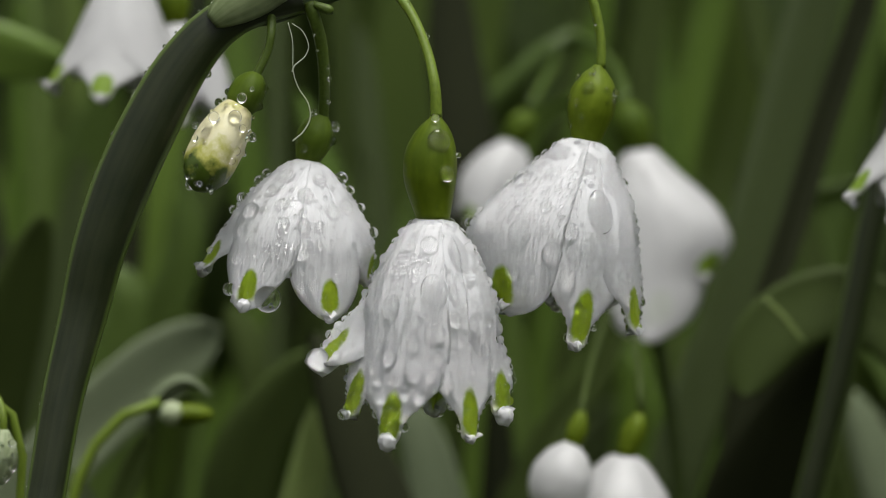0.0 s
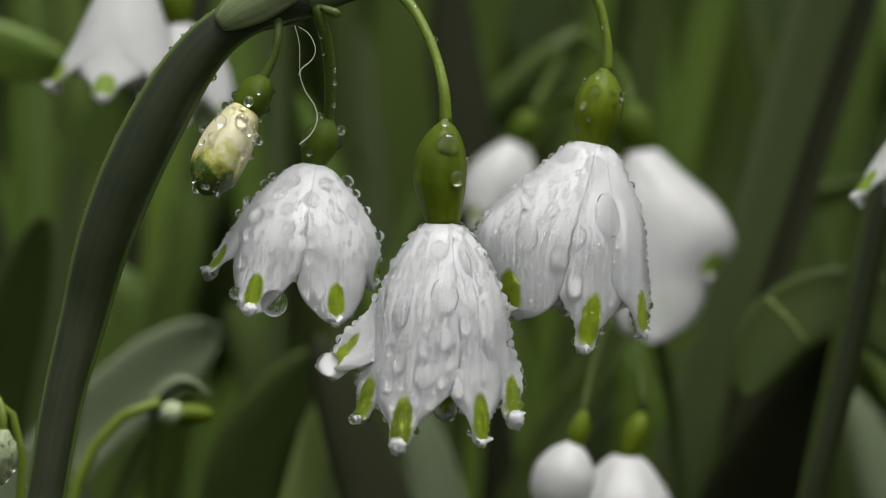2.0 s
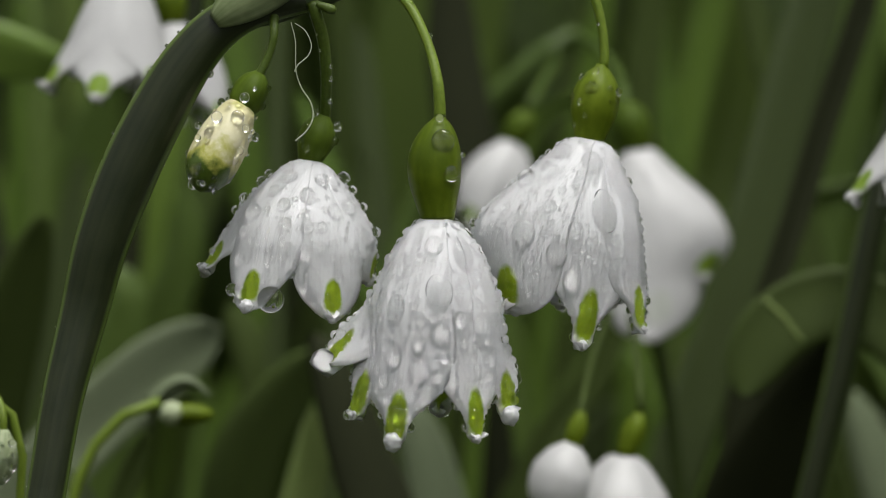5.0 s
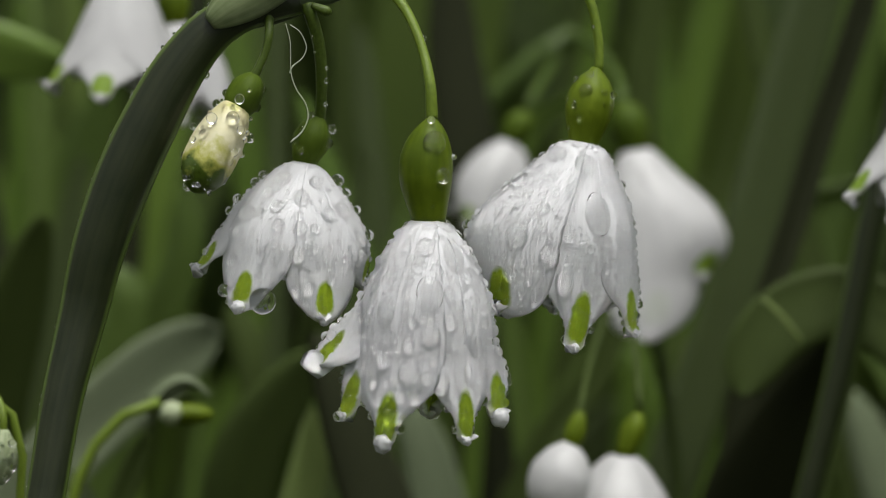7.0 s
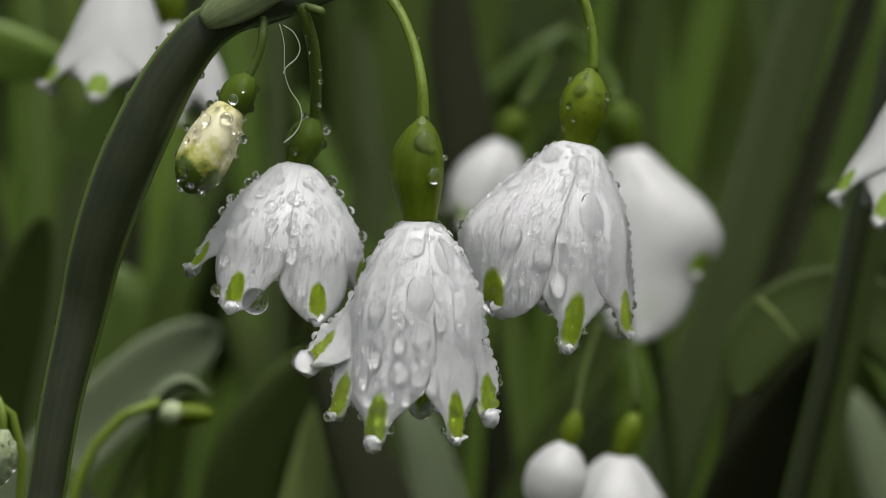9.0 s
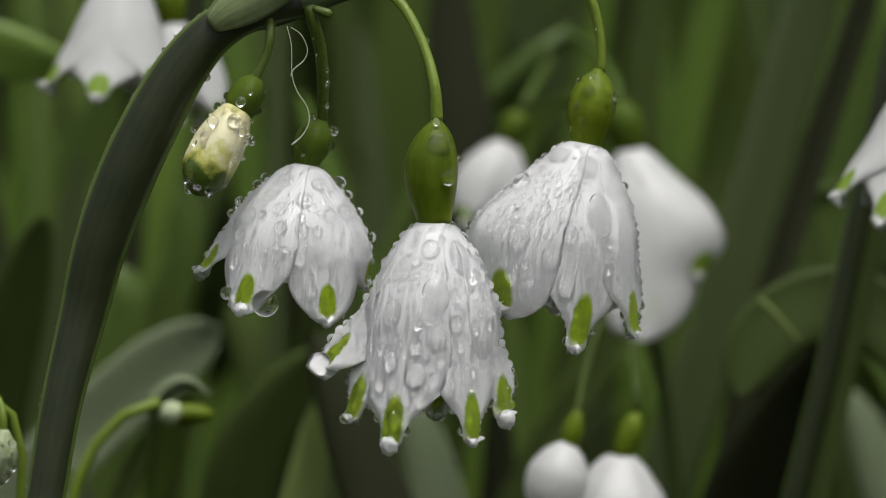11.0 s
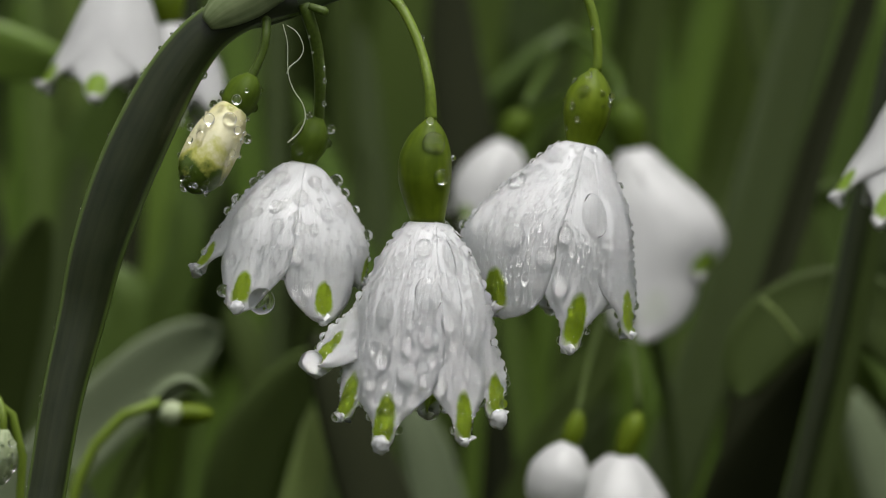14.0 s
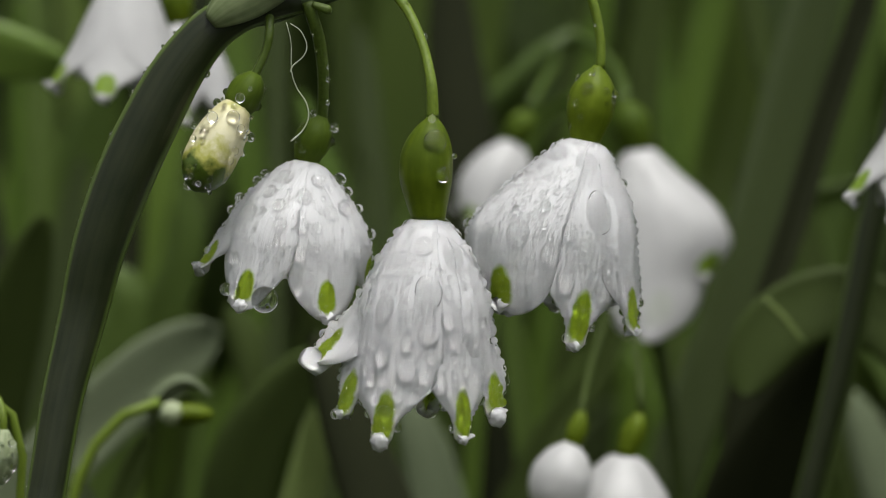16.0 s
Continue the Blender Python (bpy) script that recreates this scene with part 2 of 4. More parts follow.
def lathe(name, top, foot, profile, sides=24, rings=20, lobes=0.0):
    """A turned body from top to foot. profile: (share of the length, radius) pairs."""
    top, foot = Vector(top), Vector(foot)
    line = [top.lerp(foot, k / (rings - 1)) for k in range(rings)]
    d = (foot - top).normalized()
    f = (Vector((0, -1, 0)) - d * d.dot(Vector((0, -1, 0)))).normalized()
    r_ = d.cross(f)
    xs, ys = [q[0] for q in profile], [q[1] for q in profile]
    verts, uvs, faces = [], [], []
    for k, c in enumerate(line):
        s = k / (rings - 1)
        r = smooth_curve(s, xs, ys)
        for i in range(sides):
            a = 2 * math.pi * i / sides
            w = r * (1 + lobes * math.cos(3 * a + 0.6) * math.sin(math.pi * s))
            verts.append(c + f * (w * math.cos(a)) + r_ * (w * math.sin(a)))
            uvs.append((abs(i / sides - 0.5) * 2, s))
    for k in range(rings - 1):
        for i in range(sides):
            a, b = k * sides + i, k * sides + (i + 1) % sides
            faces.append((a, b, b + sides, a + sides))
    faces.append(tuple(range(sides - 1, -1, -1)))
    faces.append(tuple((rings - 1) * sides + i for i in range(sides)))
    return to_mesh(name, verts, faces, uvs)


def smooth_curve(s, xs, ys):
    """A smooth value through (xs, ys), monotone between neighbours."""
    if s <= xs[0]:
        return ys[0]
    for i in range(len(xs) - 1):
        if s <= xs[i + 1]:
            h = xs[i + 1] - xs[i]
            t = (s - xs[i]) / h
            slope = lambda k: 0.0 if k in (0, len(xs) - 1) or (ys[k] - ys[k - 1]) * (ys[k + 1] - ys[k]) <= 0 else (ys[k + 1] - ys[k - 1]) / (xs[k + 1] - xs[k - 1])
            m0 = slope(i) if i > 0 else (ys[1] - ys[0]) / (xs[1] - xs[0])
            m1 = slope(i + 1) if i + 1 < len(xs) - 1 else (ys[-1] - ys[-2]) / (xs[-1] - xs[-2])
            return ((2 * t ** 3 - 3 * t * t + 1) * ys[i] + (t ** 3 - 2 * t * t + t) * h * m0
                    + (-2 * t ** 3 + 3 * t * t) * ys[i + 1] + (t ** 3 - t * t) * h * m1)
    return ys[-1]


def ball(name, level):
    bm = bmesh.new()
    bmesh.ops.create_icosphere(bm, subdivisions=level, radius=1.0)
    me = bpy.data.meshes.new(name)
    bm.to_mesh(me)
    bm.free()
    me.polygons.foreach_set("use_smooth", [True] * len(me.polygons))
    me.materials.append(WATER)
    return me


DROP_FINE, DROP_PLAIN, DROP_SMALL = ball("drop_fine", 4), ball("drop_plain", 3), ball("drop_small", 2)


def drop_matrix(place, normal, size, tall=1.0, flat=0.62, sink=0.12):
    """A drop sitting on a surface: size across, tall stretches it downwards, flat is its height."""
    n = Vector(normal).normalized()
    down = Vector((0, 0, -1)) - n * n.dot(Vector((0, 0, -1)))
    down = down.normalized() if down.length > 1e-4 else Vector((1, 0, 0))
    side = down.cross(n)
    m = Matrix((side * size, down * size * tall, n * size * flat)).transposed().to_4x4()
    return Matrix.Translation(Vector(place) + n * size * (flat * sink)) @ m


def single_drop(matrix, parent, size):
    ob = new("drop", DROP_FINE if size > 12 * STEP else DROP_PLAIN)
    ob.parent = parent
    ob.matrix_basis = Matrix.Translation(-HOME[parent]) @ matrix
    return ob


def drop_film(name, matrices, parent):
    """Many tiny drops in one mesh."""
    src = np.array([v.co[:] for v in DROP_SMALL.vertices])
    tri = np.array([p.vertices[:] for p in DROP_SMALL.polygons])
    V, F = [], []
    for k, m in enumerate(matrices):
        a = np.array(m)
        V.append(src @ a[:3, :3].T + a[:3, 3])
        F.append(tri + k * len(src))
    me = to_mesh(name, np.concatenate(V), [tuple(int(i) for i in f) for f in np.concatenate(F)])
    ob = part(name, me, WATER, parent, "tiny clear water drops")
    ob["kind"] = "stuff"
    return ob


KNOB = ball("knob", 3)
KNOB.materials.clear()
LOBE = ((0.0, 0.30), (0.10, 0.48), (0.25, 0.72), (0.45, 0.94), (0.60, 1.0), (0.70, 0.94), (0.765, 0.80), (0.815, 0.61), (0.855, 0.43), (0.89, 0.31), (0.93, 0.25), (0.97, 0.23), (0.99, 0.18), (1.0, 0.08))
BLUNT = ((0.0, 0.30), (0.10, 0.48), (0.25, 0.72), (0.45, 0.94), (0.60, 1.0), (0.72, 0.98), (0.82, 0.90), (0.89, 0.78), (0.94, 0.62), (0.97, 0.46), (0.99, 0.28), (1.0, 0.10))
WEDGE = ((0.0, 0.30), (0.10, 0.48), (0.25, 0.72), (0.45, 0.94), (0.60, 1.0), (0.72, 0.92), (0.80, 0.78), (0.87, 0.62), (0.93, 0.50), (0.97, 0.42), (0.99, 0.32), (1.0, 0.15))
CLOSED = ((0.0, 0.30), (0.10, 0.48), (0.25, 0.72), (0.45, 0.94), (0.60, 1.0), (0.72, 0.98), (0.81, 0.90), (0.88, 0.74), (0.93, 0.54), (0.97, 0.34), (0.99, 0.22), (1.0, 0.08))


def bell(parent, top, foot, y, profile, tepals, material, nu=17, nv=40, bulge=None, knob=9):
    """Tepals hung from top towards foot round that axis. profile: (share of the length, radius in steps) pairs. tepals: dicts of ang (degrees from the front, to the right),
    tip (plan steps where it ends), out (steps by which the tip comes forward), wide (half width in steps), deep (how far inside the others it lies), shape, bend (where it
    starts to leave the bell), twist (how far it turns its face to the front where it leaves), knob (steps), plain (no green blot). bulge: (amount, direction in degrees, share of the length where it ends)."""
    k = STEP * (1 + y / FAR)
    top, foot = at(*top, y), at(*foot, y)
    length = (foot - top).length
    d = (foot - top) / length
    f = (Vector((0, -1, 0)) - d * d.dot(Vector((0, -1, 0)))).normalized()
    r_ = f.cross(d)
    if r_.x < 0:
        r_ = -r_
    px, py = zip(*profile)
    made = []
    for t in tepals:
        ang, wide, deep, bend = radians(t["ang"]), t["wide"] * k, t.get("deep", 0.0), t.get("bend", 0.55)
        wx, wy = zip(*t.get("shape", LOBE))
        wob = random.uniform(0, 6)
        aim = at(*t["tip"], y)
        reach = t.get("reach", min(1.05, max(0.5, (aim - top).dot(d) / length)))

        def plain(v, a, shrink=1.0, reach=reach, deep=deep):
            low = v * reach
            R = (k * smooth_curve(low, px, py) * (1 - deep) - 40 * k * deep) * shrink
            if bulge:
                R *= 1 + bulge[0] * math.sin(math.pi * min(1, low / bulge[2]) ** 1.2) ** 1.5 * max(0.0, math.cos(a - radians(bulge[1]))) ** 1.6
            return R, top + d * (length * low) + f * (R * math.cos(a)) + r_ * (R * math.sin(a))

        end = plain(1.0, ang)[1]
        leave = Vector((aim.x - end.x, -t.get("out", 6) * k, aim.z - end.z))
        run = leave + d * (length * reach * (1 - bend))
        flank = Vector((-run.z, 0, run.x)).normalized() * t.get("twist", 0.0)

        def place(u, v, ang=ang, wide=wide, bend=bend, leave=leave, plain=plain, wx=wx, wy=wy, wob=wob, flank=flank):
            q = 2 * u - 1
            half = wide * smooth_curve(v, wx, wy)
            R = plain(v, ang)[0]
            a = ang + q * half / max(R * 0.97, 30 * k)
            lip = max(0.0, (v - 0.72) / 0.28)
            shrink = 1 - 0.022 * q ** 4 * min(1, v * 2.5) - 0.05 * q * q * lip + 0.008 * math.cos(q * 10) * math.sin(math.pi * v) + 0.006 * math.sin(5 * v + 3 * q + wob) + 0.06 * (1 - q * q) * math.exp(-((v - 0.05) / 0.05) ** 2)
            w = max(0.0, (v - bend) / (1 - bend))
            return plain(v, a, shrink)[1] + leave * (w ** 1.7) + flank * (q * half * min(1.0, 1.6 * w)) + d * (2.5 * k * math.sin(6 * q + wob) * lip)

        def thick(u, v, wide=wide):
            q = 2 * u - 1
            return 2.0 * k * (1 - 0.6 * q * q) + wide * 0.30 * max(0.0, min(1.0, (v - 0.87) / 0.08)) * (1 - 0.7 * q * q)

        me = sheet("tepal", nu, nv, place, thick, lambda u, v, wx=wx, wy=wy: (0.5 + (u - 0.5) * smooth_curve(v, wx, wy), v))
        lump_size = t.get("knob", knob) * k
        if lump_size:
            tip, above = place(0.5, 0.985), place(0.5, 0.93)
            turn = (tip - above).normalized().to_track_quat("Z", "Y").to_matrix().to_4x4()
            size = lump_size
            lump = KNOB.copy()
            for vert in lump.vertices:
                vert.co *= 1 + 0.28 * noise.noise(vert.co * 2.2 + Vector((wob, 0, 0)))
            inward = (f * math.cos(ang) + r_ * math.sin(ang)) * (0.06 * wide)
            lump.transform(Matrix.Translation(tip - inward) @ turn @ Matrix.Diagonal((size * 1.15, size * 0.9, size, 1)))
            me = join_meshes("tepal", [me, lump])
        made.append((part("tepal", me, PETAL_PLAIN if t.get("plain") else material, parent), place))
    return made


# ---- the ground and what grows far behind ----
def ground_sheet():
    n, verts, faces = 60, [], []
    for j in range(n + 1):
        for i in range(n + 1):
            a, b = (2 * i / n - 1), (2 * j / n - 1)
            x, y = 300 * a * abs(a) ** 2.5, 300 * b * abs(b) ** 2.5
            verts.append((x, y, 0.012 * noise.noise((x * 6, y * 6, 0.3)) if max(abs(x), abs(y)) < 8 else 0.0))
    for j in range(n):
        for i in range(n):
            a = j * (n + 1) + i
            faces.append((a, a + 1, a + n + 2, a + n + 1))
    ob = new("ground", to_mesh("ground", verts, faces))
    ob.data.materials.append(SOIL)
    tagged(ob, "damp dark soil with moss under the plants", "ground", kind="structure")


def strap_mesh(name, blades, seed):
    """Many strap leaves in one mesh. blades: (x, y, height, width) each."""
    rng = random.Random(seed)
    V, F, k = [], [], 0
    for x, y, h, w in blades:
        turn, lean = rng.uniform(0, 6.283), abs(rng.gauss(0, 0.20)) + 0.03
        c, s = math.cos(turn), math.sin(turn)
        face = rng.uniform(-0.9, 0.9)
        wx, wy = math.cos(face), math.sin(face)
        droop = rng.uniform(0.0, 0.5) if rng.random() < 0.35 else 0.05
        reach = [(x + c * h * (lean * t + droop * t ** 3), y + s * h * (lean * t + droop * t ** 3)) for t in (0, 0.3, 0.5, 0.7, 0.85, 1)]
        if any(-0.6 < q < 0.13 and abs(p) < 0.10 + 0.13 * max(0, q + 0.4) for p, q in reach):
            continue
        for j in range(9):
            t = j / 8
            out = h * (lean * t + droop * t ** 3)
            up = h * (t - 0.55 * droop * t ** 4)
            half = 0.5 * w * (0.75 + 0.5 * t) * (1 - max(0, (t - 0.72) / 0.28) ** 2.2) + 0.0004
            for q, fold in ((-1, 0.0), (0, -0.18), (1, 0.0)):
                V.append((x + c * out + wx * half * q - wy * fold * w, y + s * out + wy * half * q + wx * fold * w, up))
        for j in range(8):
            for q in (0, 1):
                a = k + j * 3 + q
                F.append((a, a + 1, a + 4, a + 3))
        k += 27
    return to_mesh(name, V, F)


def meadow():
    rng = random.Random(11)
    near, wide = [], []
    while len(near) < 2700:
        y = 0.17 + 2.5 * rng.random() ** 1.4
        x = rng.gauss(0, 0.5) * (0.22 + 0.30 * (y + 0.4))
        near.append((x, y, rng.uniform(0.34, 0.74), rng.uniform(0.008, 0.018)))
    while len(wide) < 8000:
        x, y = rng.gauss(0, 1.3), rng.gauss(0.6, 1.2)
        if y > 3.0:
            continue
        if abs(x) < 0.20 + 0.16 * max(0, y + 0.4) and y > -0.75:
            continue
        wide.append((x, y, rng.uniform(0.20, 0.60), rng.uniform(0.008, 0.016)))
    for name, blades, seed in (("meadow_leaves", near, 3), ("meadow_leaves", wide, 4)):
        ob = new(name, strap_mesh(name, blades, seed))
        ob.data.materials.append(MEADOW)
        tagged(ob, "dense wet green strap leaves of snowflake plants", "leaves", kind="stuff")


def hedge():
    rng = random.Random(21)
    V, F = [], []
    for k in range(9000):
        x, z = rng.uniform(-3, 3), 1.7 * rng.random() ** 0.8
        y = 3.0 + 0.5 * rng.random() + 0.25 * noise.noise((x * 2, z * 3, 0))
        n = Vector((rng.gauss(0, 0.5), -1, rng.gauss(0.4, 0.5))).normalized()
        a = n.orthogonal().normalized()
        a = Matrix.Rotation(rng.uniform(0, 6.28), 3, n) @ a
        b = n.cross(a)
        s = rng.uniform(0.025, 0.05)
        c, i = Vector((x, y, z + 0.02)), len(V)
        V += [c - a * s, c + b * s * 0.42 - a * 0.2 * s, c + a * s * 1.1 - n * 0.2 * s, c - b * s * 0.42 - a * 0.2 * s, c + n * 0.12 * s]
        F += [(i, i + 1, i + 4), (i + 1, i + 2, i + 4), (i + 2, i + 3, i + 4), (i + 3, i, i + 4)]
    ob = new("hedge", to_mesh("hedge", V, F))
    ob.data.materials.append(HEDGE)
    tagged(ob, "dark green leafy hedge far behind the flowers", "hedge", kind="stuff")


ground_sheet()
meadow()
hedge()


# ---- the blurred leaves close behind ----
def run_down(pts, foot=None):
    """Places from the ground up to the first of pts, bending smoothly out of its direction."""
    d, out, p, step = (pts[0] - pts[1]).normalized(), [], pts[0].copy(), 0.004
    while p.z > 0:
        d = d.lerp(Vector((0, 0.05, -1)), 0.32).normalized()
        if foot is not None:
            d.x += 0.5 * (foot - p.x) / max(p.z, 0.02)
            d.normalize()
        p = p + d * step
        step = min(step * 1.45, 0.05)
        out.append(p.copy())
    return out[::-1]


def leaf(path, y, width, material, label, foot=None, fold=0.12, turn=0.0, tip=1.0, over=0.0):
    """One strap leaf. path: plan steps from the lower end to the tip, at y; it runs on down to the ground. over: how far it leans over to the front."""
    pts = [at(u, v, y - over * STEP * (path[0][1] - v)) for u, v in path]
    below = run_down(pts, foot)
    ob = thing("leaf", (below[0].x, below[0].y, 0), label, "leaf", "leaves behind the flowers")
    line = spline(below + pts, 200)
    w = width * STEP * (1 + y / FAR)
    run = sum((q - p).length for p, q in zip(line, line[1:]))
    taper = min(0.9, tip * 3.2 * w / run)

    def place(u, v):
        v = 1 - (1 - v) ** 2.2
        k = min(int(v * 199), 198)
        c = line[k].lerp(line[k + 1], v * 199 - k)
        d = (line[min(k + 2, 199)] - line[max(k - 1, 0)]).normalized()
        side = d.cross(Vector((math.sin(turn) * 0.8, 1, 0))).normalized()
        n = side.cross(d)
        s = 2 * u - 1
        half = 0.5 * w * min(1, 0.7 + v) * math.sqrt(max(0.0, 1 - max(0.0, (v - (1 - taper)) / taper) ** 2.2)) + 0.0001
        return c + side * (half * s) + n * (w * fold * (s * s - 0.5)) + n * (0.0006 * math.sin(9 * v + 2 * s))

    me = sheet("blade", 9, 90, place, lambda u, v: 0.0005 * (1.3 - abs(2 * u - 1)))
    part("blade", me, material, ob)
    if width > 25:
        rib = [place(0.5, 0.04 + 0.93 * i / 60) for i in range(61)]
        part("midrib", tube("midrib", rib, lambda q: w * 0.028 * (1.1 - q), 6), material, ob)
    return ob


SWAY_LEAF = leaf([(1165, 930), (1240, 700), (1300, 520), (1362, 300), (1415, 110), (1468, -80), (1505, -220)], 0.100, 98, LEAF_GREY,
                 "broad upright dull green strap leaf slightly folded", fold=0.16, tip=1.2)
# the dark hollow under the drooping leaf is painted as this near-black leaf
leaf([(1290, 1000), (1340, 850), (1402, 740), (1478, 596)], 0.088, 165, LEAF_SHADE, "broad leaf leaning over, coloured near-black for shade", fold=0.10, tip=0.8, over=0.6)
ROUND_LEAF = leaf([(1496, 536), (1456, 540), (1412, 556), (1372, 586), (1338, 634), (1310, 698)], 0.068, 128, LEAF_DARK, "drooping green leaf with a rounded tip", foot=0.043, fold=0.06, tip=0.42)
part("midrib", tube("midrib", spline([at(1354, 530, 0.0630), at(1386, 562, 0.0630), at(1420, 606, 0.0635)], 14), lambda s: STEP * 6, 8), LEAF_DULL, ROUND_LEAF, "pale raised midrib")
# added dark backing for the drooping leaf; its shade is in the colour
leaf([(1325, 1000), (1342, 820), (1365, 660), (1390, 560)], 0.095, 120, LEAF_SHADE, "upright leaf added as dark backing, shade in its colour", tip=0.8, over=0.4)
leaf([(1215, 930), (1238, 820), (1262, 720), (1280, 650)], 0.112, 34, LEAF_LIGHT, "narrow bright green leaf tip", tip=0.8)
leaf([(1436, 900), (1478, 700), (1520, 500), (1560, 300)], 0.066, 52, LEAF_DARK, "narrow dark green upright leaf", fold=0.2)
leaf([(1600, 940), (1545, 800), (1500, 690)], 0.11, 110, LEAF_SAGE, "bluish green leaf leaning outward")
# added dark strip that stands for the shaded gap beside the broad leaf
leaf([(1330, 620), (1402, 400), (1458, 220), (1524, 20), (1560, -100)], 0.085, 46, LEAF_SHADE, "narrow upright leaf added for a dark gap, shade in its colour")
leaf([(1640, 760), (1570, 640), (1500, 560)], 0.12, 80, LEAF_MID, "green leaf leaning outward")
leaf([(1345, 620), (1365, 450), (1430, 365), (1530, 325)], 0.12, 48, LEAF_MID, "arching narrow green leaf behind a broad one", tip=1.2)
leaf([(1140, 560), (1195, 300), (1250, 60), (1285, -90)], 0.15, 60, LEAF, "bright green upright leaf")
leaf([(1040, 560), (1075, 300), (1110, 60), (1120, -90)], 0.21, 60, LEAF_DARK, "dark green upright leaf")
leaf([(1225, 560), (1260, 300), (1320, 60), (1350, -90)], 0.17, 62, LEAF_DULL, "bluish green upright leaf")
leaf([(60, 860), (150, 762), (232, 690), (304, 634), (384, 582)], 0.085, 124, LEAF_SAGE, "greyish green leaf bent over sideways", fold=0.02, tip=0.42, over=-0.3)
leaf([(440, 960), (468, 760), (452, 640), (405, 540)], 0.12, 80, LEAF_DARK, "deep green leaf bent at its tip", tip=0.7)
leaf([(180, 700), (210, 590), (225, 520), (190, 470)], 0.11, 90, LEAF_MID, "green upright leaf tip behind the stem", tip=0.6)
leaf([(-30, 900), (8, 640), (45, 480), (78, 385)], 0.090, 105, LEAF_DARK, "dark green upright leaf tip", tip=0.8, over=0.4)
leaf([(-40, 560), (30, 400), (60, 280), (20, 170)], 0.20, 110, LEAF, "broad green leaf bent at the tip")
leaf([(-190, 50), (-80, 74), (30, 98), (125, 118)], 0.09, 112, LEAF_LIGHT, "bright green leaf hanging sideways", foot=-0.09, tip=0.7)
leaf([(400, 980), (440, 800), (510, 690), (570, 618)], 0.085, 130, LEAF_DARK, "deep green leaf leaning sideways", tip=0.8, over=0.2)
leaf([(470, 1010), (500, 850), (570, 740), (600, 700)], 0.10, 110, LEAF_MID, "dull green leaf leaning sideways", tip=0.8, over=0.6)
leaf([(800, 1000), (768, 860), (742, 770), (705, 690)], 0.095, 100, LEAF_SAGE, "bluish green leaf leaning sideways", tip=0.8)
# near-black by colour, for shade low behind the flowers
leaf([(716, 1010), (664, 880), (622, 760), (586, 660), (556, 592)], 0.070, 122, LEAF_SHADE, "leaf leaning behind the flowers, coloured near-black for shade", tip=1.1)
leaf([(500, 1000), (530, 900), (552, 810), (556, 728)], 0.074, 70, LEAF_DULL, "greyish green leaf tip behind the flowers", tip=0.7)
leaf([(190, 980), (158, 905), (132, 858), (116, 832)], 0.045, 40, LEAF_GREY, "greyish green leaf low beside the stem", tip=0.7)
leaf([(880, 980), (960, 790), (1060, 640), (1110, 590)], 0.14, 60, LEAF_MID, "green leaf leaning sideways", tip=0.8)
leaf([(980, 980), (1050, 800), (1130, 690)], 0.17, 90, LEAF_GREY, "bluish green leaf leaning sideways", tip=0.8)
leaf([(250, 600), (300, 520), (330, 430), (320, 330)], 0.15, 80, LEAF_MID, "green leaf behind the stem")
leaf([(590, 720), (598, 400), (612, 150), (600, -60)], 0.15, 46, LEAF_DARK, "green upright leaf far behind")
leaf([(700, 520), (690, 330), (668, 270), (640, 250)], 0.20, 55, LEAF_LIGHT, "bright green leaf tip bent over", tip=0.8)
# added near-black sheet for the shaded hollow behind the pedicels
leaf([(850, 520), (826, 260), (800, 60), (794, -90)], 0.125, 100, LEAF_SHADE, "upright leaf added for a dark hollow, shade in its colour")
leaf([(1000, 640), (990, 350), (1020, 120), (1040, -60)], 0.16, 44, LEAF_DARK, "green upright leaf far behind")
leaf([(830, 640), (800, 350), (850, 120), (880, -60)], 0.24, 40, LEAF_GREY, "bluish green upright leaf far behind")
leaf([(1690, 520), (1640, 280), (1590, 60), (1560, -60)], 0.14, 50, LEAF, "green upright leaf far behind")
leaf([(1430, 560), (1470, 280), (1530, 40), (1560, -100)], 0.15, 105, LEAF_MID, "broad green upright leaf far behind")
leaf([(10, 760), (48, 480), (58, 230), (40, -80)], 0.16, 80, LEAF_MID, "light green upright leaf behind the stem", tip=0.8)
leaf([(-60, 640), (60, 420), (150, 260), (200, 120)], 0.18, 80, LEAF_MID, "green leaf leaning far behind", tip=0.8)
leaf([(60, 640), (130, 480), (215, 400), (300, 390)], 0.16, 80, LEAF_MID, "green leaf bent over far behind", tip=0.8)
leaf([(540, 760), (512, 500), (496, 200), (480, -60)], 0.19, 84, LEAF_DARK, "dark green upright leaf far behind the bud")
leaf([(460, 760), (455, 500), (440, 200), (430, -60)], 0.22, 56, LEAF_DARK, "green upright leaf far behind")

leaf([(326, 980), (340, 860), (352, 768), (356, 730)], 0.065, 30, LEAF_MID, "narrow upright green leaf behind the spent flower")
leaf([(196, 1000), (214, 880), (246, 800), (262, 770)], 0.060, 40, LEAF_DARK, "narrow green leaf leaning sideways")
leaf([(1160, 700), (1128, 640), (1100, 612), (1062, 600)], 0.14, 26, LEAF, "narrow bright green leaf bent over")
leaf([(905, 320), (950, 215), (1010, 178), (1090, 182)], 0.12, 26, LEAF_LIGHT, "narrow bright green leaf bent over")
leaf([(1330, 330), (1400, 262), (1480, 240), (1568, 246)], 0.16, 36, LEAF, "narrow green leaf bent over")


